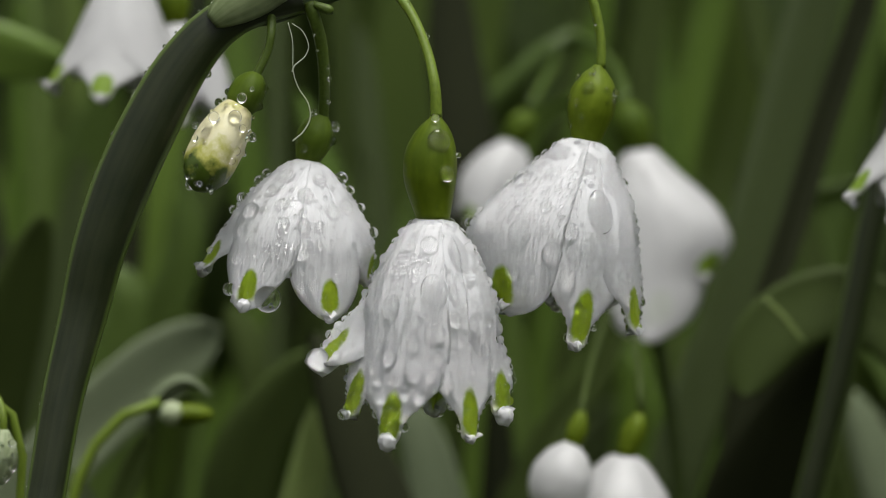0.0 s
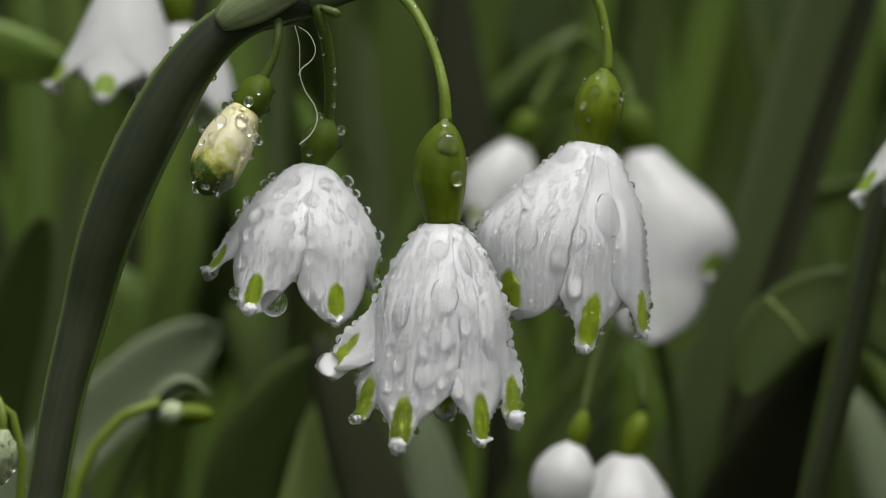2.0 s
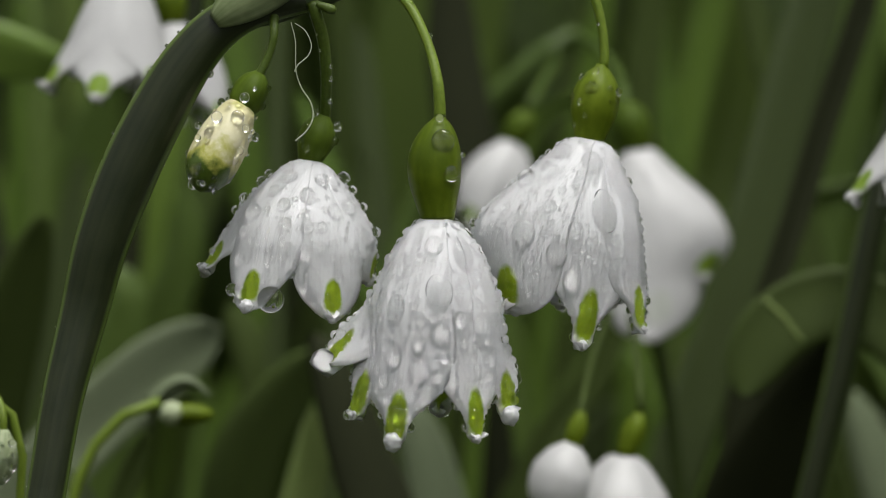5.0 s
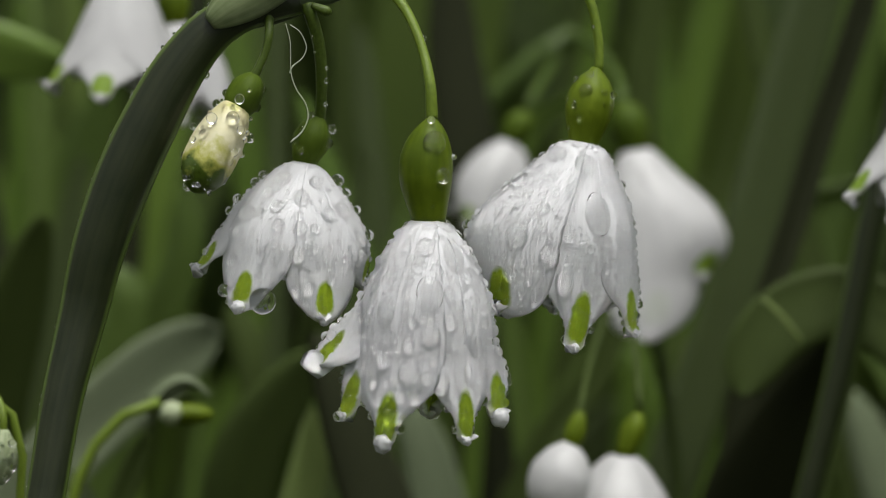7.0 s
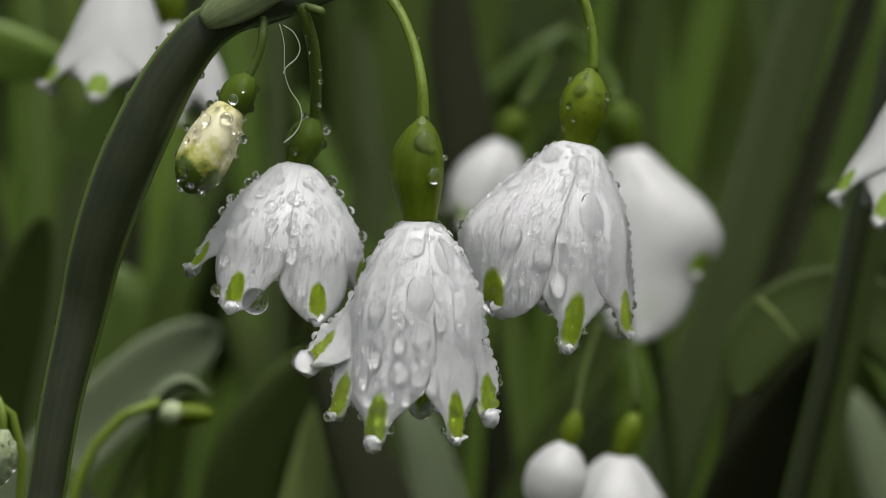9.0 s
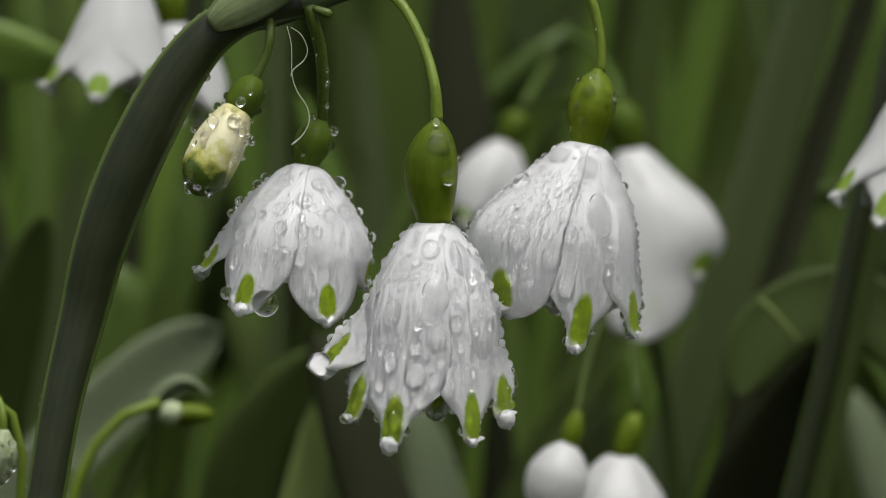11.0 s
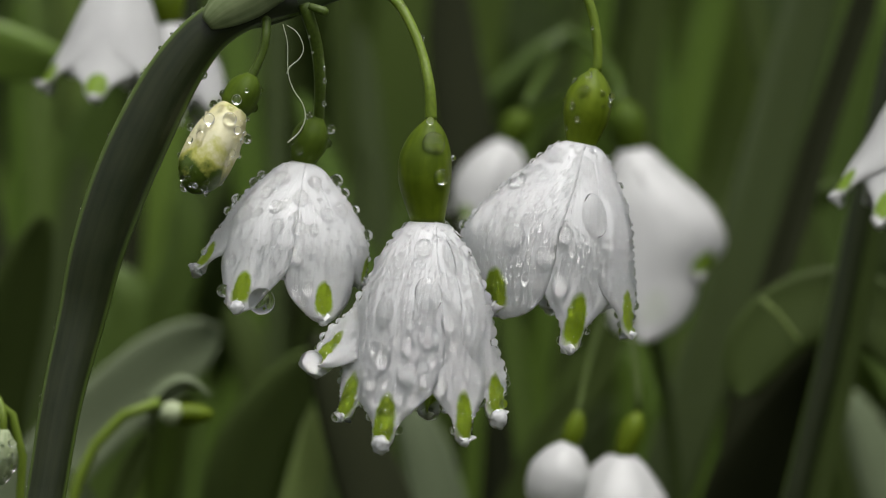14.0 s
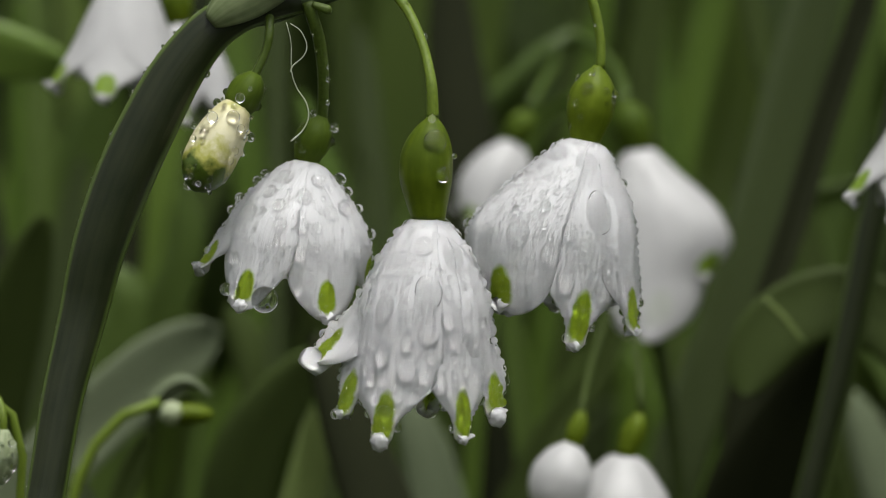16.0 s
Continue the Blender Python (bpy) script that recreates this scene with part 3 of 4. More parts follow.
# slender leaves further back, leaning this way and that
thicket = random.Random(42)
for k in range(44):
    u = -60 + 1690 * (k + thicket.random()) / 44
    lean, far, high = thicket.gauss(70, 130), thicket.uniform(0.10, 0.24), thicket.uniform(-120, 420)
    bend = thicket.gauss(0, 60)
    # the last choice is the near-black leaf with shade in its colour
    skin, tone = thicket.choice(((LEAF_DARK, "dark green"), (LEAF_LIGHT, "light green"), (LEAF_MID, "deep green"), (LEAF, "green"), (LEAF, "green"), (LEAF_GREY, "greyish green"), (LEAF_SHADE, "shade-coloured")))
    leaf([(u, 940), (u + 0.35 * lean, 760), (u + 0.75 * lean, 560), (u + lean + bend, high)], far, thicket.uniform(24, 58), skin,
         "slender %s leaf leaning in the thicket" % tone, fold=0.15, tip=1.2)


# ---- flowers ----
def stalk_tube(name, pts, radius, parent, material, n=40, **kw):
    line = spline(pts, n)
    return part(name, tube(name, line, radius, **kw), material, parent)


ROUND_BELL = ((0.0, 0.24), (0.05, 0.37), (0.12, 0.52), (0.28, 0.77), (0.50, 0.95), (0.72, 1.02), (1.0, 1.06))
CONE_BELL = ((0.0, 0.22), (0.06, 0.34), (0.20, 0.52), (0.40, 0.72), (0.60, 0.88), (0.80, 1.0), (1.0, 1.12))


def simple_flower(owner, ovary, top, foot, y, radius, tepals, green=30, bulge=None, skin=OVARY, outline=ROUND_BELL):
    """A snowflake bell on its ovary, seen from further off. tepals: (angle, place of the tip, half width, how far inside) with, for some, more keys of bell()."""
    k = STEP * (1 + y / FAR)
    o, t, f = at(*ovary, y), at(*top, y), at(*foot, y)
    me = lathe("flower", o, t.lerp(f, 0.01), [(0, green * 0.25 * k), (0.2, green * 0.8 * k), (0.5, green * k), (0.8, green * 0.85 * k), (1, green * 0.62 * k)], 16, 12, 0.05)
    fl = part("flower", me, skin, owner, "drooping white bell with green ovary and green-spotted tips", t)
    bell(fl, top, foot, y, [(q, r * radius) for q, r in outline], [dict(ang=a, tip=p, wide=w, deep=e, **(more[0] if more else {})) for a, p, w, e, *more in tepals], PETAL_FAR, 13, 30, bulge)
    return fl


def ring(foot, radius, start=0):
    """Six even tepals that end round foot."""
    return [(start + 60 * i, (foot[0] + radius * 1.08 * math.sin(radians(start + 60 * i)), foot[1]), radius * 0.66, 0.04 * (i % 2)) for i in range(6)]


def stem_to_ground(owner, pts, y, radius, material=STEM, name="stem"):
    k = STEP * (1 + y / FAR)
    p = [at(u, v, y) for u, v in pts]
    p = run_down(p, HOME[owner].x) + p
    return part(name, tube(name, spline(p, 110), lambda s: radius * k * (1.15 - 0.35 * s), 12, 0.7, 0.08), material, owner)


# the stalk with two bells behind the stem
F_Y = 0.050
TOP_LEFT = thing("snowflake_stalk", (-0.05, F_Y, 0), "out-of-focus snowflake stalk with two white bells", "flower stalk", "flowers behind")
stem_to_ground(TOP_LEFT, [(60, 1050), (96, 850), (150, 580), (222, 345), (305, 170), (350, 40), (340, -160), (290, -262), (240, -270)], F_Y + 0.02, 22)
stalk_tube("pedicel", [at(240, -270, F_Y), at(226, -215, F_Y), at(222, -106, F_Y)], lambda s: 8 * STEP, TOP_LEFT, PEDICEL, 12, sides=10)
stalk_tube("pedicel", [at(240, -270, F_Y), at(300, -260, F_Y), at(322, -130, F_Y + 0.006), at(308, -24, F_Y + 0.012)], lambda s: 8 * STEP, TOP_LEFT, PEDICEL, 16, sides=10)
simple_flower(TOP_LEFT, (232, -132), (226, -60), (206, 176), F_Y, 100,
              [(-64, (82, 158), 90, 0.0, dict(out=0)), (-8, (184, 184), 90, 0.012, dict(out=16)), (46, (292, 165), 92, 0.0), (106, (330, 140), 60, 0.04), (166, (230, 150), 66, 0.06), (-124, (130, 130), 60, 0.06)], 30, None, OVARY, CONE_BELL)
simple_flower(TOP_LEFT, (306, -30), (310, 42), (342, 214), F_Y + 0.012, 78, ring((342, 222), 70, -10))

# the stalk with two bells behind the main flowers
G_Y = 0.084
BACK = thing("snowflake_stalk", (-0.02, G_Y + 0.03, 0), "out-of-focus arching snowflake stalk with two white bells", "flower stalk", "flowers behind")
stem_to_ground(BACK, [(640, 620), (740, 360), (840, 215), (930, 120), (1000, 72), (1030, 62)], G_Y + 0.045, 22, LEAF_MID)
stalk_tube("pedicel", [at(1020, 64, G_Y + 0.03), at(1062, 88, G_Y + 0.02), at(1098, 140, G_Y + 0.006), at(1108, 180, G_Y)], lambda s: 11 * STEP, BACK, LEAF_MID, 18, sides=10)
stalk_tube("pedicel", [at(1010, 66, G_Y + 0.03), at(990, 100, G_Y + 0.035), at(960, 150, G_Y + 0.02), at(940, 185, G_Y + 0.012)], lambda s: 10 * STEP, BACK, LEAF_MID, 18, sides=10)
simple_flower(BACK, (1108, 180), (1128, 266), (1168, 606), G_Y, 112,
              [(-40, (1110, 575), 84, 0.05), (8, (1150, 602), 106, 0.0, dict(plain=True, shape=BLUNT)), (60, (1244, 496), 104, -0.01, dict(out=20, bend=0.6, twist=0.3)), (128, (1215, 480), 90, 0.05, dict(plain=True, out=0)),
               (-80, (1080, 540), 80, 0.05, dict(plain=True)), (170, (1160, 560), 86, 0.06)], 36, (0.36, 84, 0.70), OVARY_DARK)
simple_flower(BACK, (936, 196), (908, 252), (856, 396), G_Y + 0.012, 72,
              [(-30, (832, 402), 48, 0), (30, (880, 404), 48, 0.03), (90, (925, 385), 46, 0), (150, (890, 380), 46, 0.04), (-85, (806, 372), 46, 0.03), (-150, (840, 380), 46, 0.05)], 26, None, OVARY_DARK)

# the bell at the edge
H_Y = 0.034
EDGE = thing("snowflake_stalk", (0.030, H_Y + 0.02, 0), "snowflake stalk with one white bell, slightly out of focus", "flower stalk", "flowers behind")
stem_to_ground(EDGE, [(1425, 900), (1490, 640), (1545, 380), (1600, 120), (1650, -60), (1720, -120)], H_Y + 0.025, 26)
stalk_tube("pedicel", [at(1715, -118, H_Y + 0.022), at(1730, -80, H_Y + 0.01), at(1732, 0, H_Y)], lambda s: 8 * STEP, EDGE, PEDICEL, 14, sides=10)
simple_flower(EDGE, (1732, -5), (1698, 92), (1632, 400), H_Y, 120,
              [(-66, (1488, 352), 88, 0.0, dict(out=0)), (-22, (1564, 402), 84, 0.02, dict(out=10)), (36, (1660, 420), 84, 0.0), (96, (1730, 390), 80, 0.02), (156, (1680, 390), 84, 0.02), (-120, (1560, 360), 84, 0.03)], 30, None, OVARY, CONE_BELL)

# low bells
K_Y = 0.044
LOW = thing("snowflake_stalk", (0.012, K_Y + 0.03, 0), "out-of-focus low snowflake stalk with a white bell and a closed bud", "flower stalk", "flowers behind")
stem_to_ground(LOW, [(1215, 1000), (1195, 800), (1170, 640), (1140, 545), (1110, 525)], K_Y + 0.045, 13, LEAF_DARK)
stalk_tube("pedicel", [at(1112, 526, K_Y + 0.045), at(1124, 600, K_Y + 0.02), at(1132, 680, K_Y + 0.008), at(1135, 730, K_Y + 0.006)], lambda s: 7 * STEP, LOW, LEAF_DARK, 16, sides=10)
stalk_tube("pedicel", [at(1110, 526, K_Y + 0.045), at(1070, 570, K_Y + 0.03), at(1040, 670, K_Y + 0.008), at(1028, 730, K_Y)], lambda s: 6 * STEP, LOW, LEAF_DARK, 16, sides=10)
simple_flower(LOW, (1135, 731), (1106, 807), (1084, 1056), K_Y + 0.006, 112, ring((1084, 1050), 100), 22)
kk = STEP * (1 + K_Y / FAR)
part("bud", lathe("bud", at(1012, 784, K_Y), at(974, 922, K_Y), [(0, 14 * kk), (0.15, 38 * kk), (0.45, 56 * kk), (0.75, 48 * kk), (0.95, 18 * kk), (1, 3 * kk)], 18, 18, 0.04), PETAL_FAR, LOW, "closed white bud")
part("ovary", lathe("ovary", at(1030, 728, K_Y), at(1013, 793, K_Y), [(0, 7 * kk), (0.3, 16 * kk), (0.6, 19 * kk), (1, 14 * kk)], 16, 12), OVARY, LOW)

# the spent flower low down, and a bud by the edge
N_Y = 0.044
SPENT = thing("snowflake_stalk", (-0.034, N_Y, 0), "green snowflake stalk bent over with a spent flower", "flower stalk", "flowers behind")
stem_to_ground(SPENT, [(112, 960), (140, 846), (162, 798), (196, 755), (236, 725), (284, 711)], N_Y, 11, PEDICEL)
kn = STEP * (1 + N_Y / FAR)
part("collar", lathe("collar", at(286, 724, N_Y - 0.0006), at(320, 738, N_Y - 0.0006), [(0, 12 * kn), (0.35, 21 * kn), (0.7, 22 * kn), (1, 12 * kn)], 14, 12), LEAF_PALE, SPENT, "pale withered collar")
part("seed_pod", lathe("seed_pod", at(302, 732, N_Y), at(378, 734, N_Y), [(0, 12 * kn), (0.3, 19 * kn), (0.6, 18 * kn), (0.9, 11 * kn), (1, 3 * kn)], 16, 16, 0.05), OVARY, SPENT, "green seed pod")
part("spathe", sheet("spathe", 7, 16, lambda u, v: at(262 + 110 * v, 722 - 60 * math.sin(2.2 * v) + 22 * (2 * u - 1) * (1 - v) + 30 * v * v, N_Y + 0.003 + 0.0012 * (2 * u - 1) ** 2), lambda u, v: 0.0002), LEAF_SAGE, SPENT, "thin greyish withered spathe")
W_Y = 0.012
SIDE = thing("snowflake_stalk", (-0.045, W_Y, 0), "green snowflake stalk with a drooping wet bud", "flower stalk", "flowers behind")
stem_to_ground(SIDE, [(36, 980), (36, 860), (40, 790), (22, 735), (-30, 690), (-80, 690), (-90, 720)], W_Y, 9, PEDICEL)
stalk_tube("pedicel", [at(-30, 690, W_Y), at(-4, 705, W_Y - 0.002), at(6, 740, W_Y - 0.003), at(6, 768, W_Y - 0.003)], lambda s: 7 * STEP, SIDE, PEDICEL, 14, sides=10)
side_bud = part("bud", lathe("bud", at(6, 760, W_Y - 0.003), at(0, 858, W_Y - 0.003), [(0, 10 * STEP), (0.25, 24 * STEP), (0.5, 30 * STEP), (0.8, 22 * STEP), (1, 6 * STEP)], 18, 16, 0.04), LEAF_PALE, SIDE, "pale cream wet bud")
for u, v, r in ((22, 785, 8), (10, 820, 9), (24, 828, 7), (2, 790, 7), (12, 846, 6), (26, 806, 5)):
    single_drop(drop_matrix(at(u, v, W_Y - 0.0045), (0.2, -1, 0), r * STEP, 1.0, 0.8), side_bud, r * STEP)

# ---- the main stalk, in focus ----
ROOT = Vector((-0.041, -0.004, 0))
STALK = thing("snowflake_stalk", ROOT, "wet flattened green stalk with three drooping white snowflake bells", "flower stalk")
STEM_LINE = spline([at(-40, 2600, -0.004), at(20, 1400, -0.004), at(58, 1020, -0.003), at(86, 850, -0.002), at(111, 705, -0.001), at(147, 560), at(176, 440), at(219, 320), at(263, 225),
                    at(315, 130), at(366, 64), at(415, 28), at(472, 8), at(535, -4)], 120)
BENDING = []


def bending(name, line, radius, material, pieces, field, first_flat=False, **kw):
    """A stalk in short rigid pieces that overlap, so that it can bend; field(place, s, row) is where a place goes."""
    n = len(line)
    for k in range(pieces):
        a, b = round(k * (n - 1) / pieces), round((k + 1) * (n - 1) / pieces)
        lo, hi = max(0, a - 1), min(n - 1, b + 1)
        seg = line[lo:hi + 1]
        m = len(seg)
        r = lambda s, lo=lo, hi=hi, m=m: radius((lo + s * (hi - lo)) / (n - 1)) * (0.965 if (s == 0 and lo > 0) or (s == 1 and hi < n - 1) else 1)
        mid = (line[a] + line[b]) / 2
        me = tube(name, seg, r, cap=(lo == 0 or hi == n - 1), **kw)
        lay = me.uv_layers[0].data
        for d in lay:
            d.uv = (d.uv[0], (lo + d.uv[1] * (hi - lo)) / (n - 1))
        BENDING.append((part(name, me, material, STALK, "", mid), line[a].copy(), line[b].copy(), a / (n - 1), b / (n - 1), field))


# where things go, row by row: steps right and down, degrees clockwise
TIMES = (0, 0.5, 1, 1.5, 2, 2.5, 3, 3.5, 4, 6.3, 6.5, 7, 7.5, 8, 8.5, 9, 9.2, 11.3, 11.5, 12, 12.5, 13, 13.5, 14, 14.5, 15, 15.5, 16)
HEAD = ((0, 0), (-1, -1), (2, 1), (5, 3), (12, 6), (8, 3), (3, -10), (2, -5), (2, -2), (2, 0), (-2, -3), (-4, 2), (-1, 0), (-6, -3), (-15, 3), (-15, 3),
        (-8, 10), (-2, 5), (-10, 6), (-9, 1), (-4, 0), (-3, -2), (-3, -2), (-9, 3), (-34, 27), (-20, 16), (-6, 1), (-3, 0))
LEFT = ((0, 0, 0), (-2.5, -0.5, 0.1), (0, 1, 0), (3.6, 3.1, 0), (10.7, 6.7, -0.2), (7.7, 2.6, -0.2), (3.6, -8, -0.3), (1.6, -4.1, -0.2), (1.6, -1, -0.2), (-1, 1, 0.1),
        (-6.6, 0, 0.6), (-8.2, 3.6, 0.6), (-4.1, 1.5, 0.4), (-9.7, -1, 0.6), (-19.9, 5.1, 1.0), (-20.4, 4.6, 1.0), (-11.5, 12.2, 0.5), (-4, 5, 0.3), (-14.3, 6.1, 0.9),
        (-12.8, 2, 0.8), (-5.6, 0.5, 0.5), (-4.1, -2.1, 0.4), (-2.5, -0.5, 0.3), (-10.2, 3.6, 0.5), (-44.9, 29.1, 2.3), (-28.1, 18.4, 1.8), (-8.7, 2, 0.5), (-4.6, 1.2, 0.6))
MIDDLE = ((0, 0, 0), (-3.6, -0.5, 0.1), (3.1, 1.5, 0), (7.2, 3.1, -0.2), (17.9, 7.7, -0.2), (14.3, 3.1, -0.4), (8.2, -12.2, -0.4), (7.7, -6.1, -0.6), (4.1, -1.5, -0.2),
          (1, 0.5, -0.2), (-1, -2, -0.4), (-7.6, 3.1, 0), (-4.6, -0.5, 0), (-8.1, -3.1, -0.2), (-28.1, 4.6, 0.7), (-24, 3.6, 0.2), (-9.7, 14.8, -0.2), (2.6, 4.6, -0.2),
          (-14.3, 7.7, 0.4), (-11.7, 1.5, 0.2), (-5.6, -1.5, 0.2), (-1.5, -3.1, 0), (-1.5, -2, 0), (-10.2, 4.6, 0.2), (-69.4, 37.3, 2.5), (-38.8, 22.5, 1.3), (-11.2, 2, 0.4),
          (-10.2, 0.5, 0.7))
RIGHT = ((0, 0, 0), (-2, 0, 0.1), (3, 0, 0), (5, 1.5, -0.2), (12, 6, -0.3), (8, 1.5, -0.3), (4.5, -13, -0.8), (2.5, -7.5, -0.4), (3, -3, -0.4), (3, 0, -0.2), (-2, -2, 0),
         (-4, 4, 0.1), (-1, 0.5, 0), (-7, -2, 0.3), (-16, 9.5, 0.9), (-14, 5.5, 0.2), (-7, 15, 0.3), (0, 5, 0.2), (-8, 9, 0.7), (-7, 3, 0.4), (-2, 0, 0.1), (-1, -3, 0),
         (-1, -2, 0), (-7, 6, 0.7), (-34, 41, 1.9), (-19, 24, 1.2), (-4, 3, 0.7), (-1, 1, 0.3))


# how the ovary of the long bell goes between those rows, every tenth of a second: steps right and down
FINE = ((0.0, ((0, 0), (1, -1), (5, -5), (8, -7), (4, -5), (-2, 0), (-3, 1), (1, 1), (5, 1), (5, 0), (3.5, 2), (3, 3), (6, 2), (10, 0), (9, 1), (7, 3), (7, 6), (12, 5), (15, 4), (19, 7),
                (17, 7), (9, 6), (10, 3), (16, 0), (17, 1), (13, 2.5), (8, 1), (4, -6), (6, -12), (10, -14), (8, -12), (6, -12), (6, -13), (2, -17), (4, -13), (6, -5.5), (6, -3), (8, -5), (7, -6),
                (3, -4), (3.5, -0.5), (8, 2), (8, 1))),
        (6.3, ((1, 2), (-2, -3), (-2, -2), (-2, 3), (-1, 6), (-2, 1), (-6, 0), (-7, 4), (-4, 7), (0, 7), (2, 4), (-1, 4), (-4.5, 0.5), (-1, 2), (7, 0), (7, 0), (-5, -3), (-8, -3), (-7, 3), (-5, 5),
                (-8, 5), (-18, 2), (-26, 5), (-17, 13), (-7, 21), (-3, 20), (-15, 10), (-22, 5), (-18, 9), (-11, 16))),
        (11.3, ((1, 6), (-3, 5), (-13, 8), (-13, 7), (-1, 2), (3, 1), (-9, 1), (-11, 2), (-1, 0), (3, 0), (1, -3), (-2, -3), (-5, 0), (2, 1), (11, 0), (9, -2), (-2, -4), (-2, -2), (7, -1), (13, 0),
                 (8, -1), (1, 0), (-2, -1), (6, 1), (11, 2.5), (7, 3), (-4, 3), (-10, 5), (-9, 6), (-2, 6), (-10, 10), (-30, 26), (-59, 37), (-55, 30), (-23, 6), (-6, -5), (-14, 7), (-33, 21),
                 (-38, 32), (-18, 16), (11, -3), (4, -6), (-10, 2), (-9, 4), (3, -5), (10.5, -8), (1.5, -6.5), (-7, 1.5))))


def finer():
    """The four tables again, with a row every tenth of a second where the swing is known: each goes with the long bell, plus its own slow rest."""
    global TIMES, HEAD, LEFT, MIDDLE, RIGHT
    rows = {}
    for start, swing in FINE:
        for k, (du, dv) in enumerate(swing):
            turn = -0.0275 * du + 0.015 * dv
            rows[round(start + k / 10, 1)] = (du - 5.06 * turn, dv, turn)
    old = np.array(TIMES)
    ts = np.array(sorted(rows))
    mid_old, mid_new = np.array(MIDDLE), np.array([rows[t] for t in ts])
    follow = {"HEAD": ((0.567, 0.021), (0.091, 0.765)), "LEFT": ((0.695, -0.032, -0.034), (-0.006, 0.742, 0.007)), "RIGHT": ((0.549, -0.106, -0.023), (0.081, 0.923, 0.015))}
    at_old = np.array([[np.interp(t, ts, mid_new[:, c]) for c in range(3)] for t in old])
    made = []
    for table, m in ((HEAD, follow["HEAD"]), (LEFT, follow["LEFT"]), (RIGHT, follow["RIGHT"])):
        table, m = np.array(table), np.array(m)
        rest = table - at_old[:, :2] @ m
        made.append([tuple(mid_new[i, :2] @ m + [np.interp(t, old, rest[:, c]) for c in range(table.shape[1])]) for i, t in enumerate(ts)])
    rest = mid_old - at_old
    MIDDLE = [tuple(mid_new[i] + [np.interp(t, old, rest[:, c]) for c in range(3)]) for i, t in enumerate(ts)]
    HEAD, LEFT, RIGHT = made
    TIMES = [float(t) for t in ts]


SLOW_TIMES = TIMES
finer()


def shift(du, dv):
    return Vector((du * STEP, 0, -dv * STEP))


def stem_field(p, s, row):
    high = max(0.0, min(1.15, (p.z - (HIGH - 459 * STEP)) / (870 * STEP)))
    return p + shift(*HEAD[row]) * high ** 2


def swung(p, row, table, pivot):
    du, dv, turn = table[row]
    return pivot + shift(du, dv) + Matrix.Rotation(radians(turn), 3, "Y") @ (p - pivot)


def pedicel_field(table, pivot):
    def field(p, s, row):
        w = s * s * (3 - 2 * s)
        return (p + shift(*HEAD[row])).lerp(swung(p, row, table, pivot), w)
    return field


STEM_WIDE = ((0.0, 36), (0.55, 33), (0.62, 32), (0.68, 34), (0.735, 39), (0.78, 44), (0.83, 48), (0.87, 47), (0.91, 42), (1.0, 25))


def stem_radius(s):
    return STEP * smooth_curve(s, *zip(*STEM_WIDE))



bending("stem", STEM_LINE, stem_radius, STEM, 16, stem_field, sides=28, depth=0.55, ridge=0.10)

# spathe: a pale papery sheath over a green one, from which the pedicels hang
HEAD_PIECES = []


def sheath(pts, half, wrap, y0, y1):
    line = spline([at(*p) for p in pts], 30)

    def place(u, v):
        k = min(int(v * 29), 28)
        c = line[k].lerp(line[k + 1], v * 29 - k)
        d = (line[k + 1] - line[k]).normalized()
        side = d.cross(Vector((0, 1, 0))).normalized()
        a = (2 * u - 1) * wrap
        r = half * STEP * math.sin(math.pi * (0.02 + 0.90 * v)) ** 0.42 * (1 + 0.05 * math.sin(7 * v + 5 * u))
        return c + side * (r * math.sin(a)) + Vector((0, -1, 0)) * (r * 0.75 * math.cos(a)) + Vector((0, y0 + (y1 - y0) * v, 0))
    return sheet("spathe", 17, 30, place, lambda u, v: 0.00018)


head_at = at(470, 25)
HEAD_PIECES.append(part("spathe", sheath([(376, 40), (408, 14), (452, -12), (505, -44), (570, -80)], 44, 1.75, -0.0011, -0.0008), SPATHE, STALK, "pale papery sheath with fine veins", head_at))
line = spline([at(415, 25, 0.002), at(480, 18, 0.001), at(545, 0, 0.001), at(610, -20, 0.001), at(690, -34, 0.001)], 26)
HEAD_PIECES.append(part("spathe", tube("spathe", line, lambda s: STEP * (30 - 18 * s), 18, 0.7), SPATHE_DARK, STALK, "green tapering sheath", head_at))
HEAD_PIECES.append(part("bract", lathe("bract", at(556, 8, -0.0004), at(590, 21, -0.0006), [(0, 6 * STEP), (0.4, 8 * STEP), (0.8, 9 * STEP), (1, 4 * STEP)], 14, 12), PEDICEL_DARK, STALK, "", head_at))
for pts in ([(510, 40), (518, 75), (519, 125), (528, 155), (545, 182), (549, 208), (538, 232), (518, 250)],
            [(517, 42), (535, 55), (546, 80), (540, 100), (522, 116), (517, 128)]):
    HEAD_PIECES.append(part("thread", tube("thread", spline([at(u, v, -0.003) for u, v in pts], 60), lambda s: STEP * (0.7 + 0.7 * s * s), 6), THREAD, STALK, "pale curled fibre", head_at))

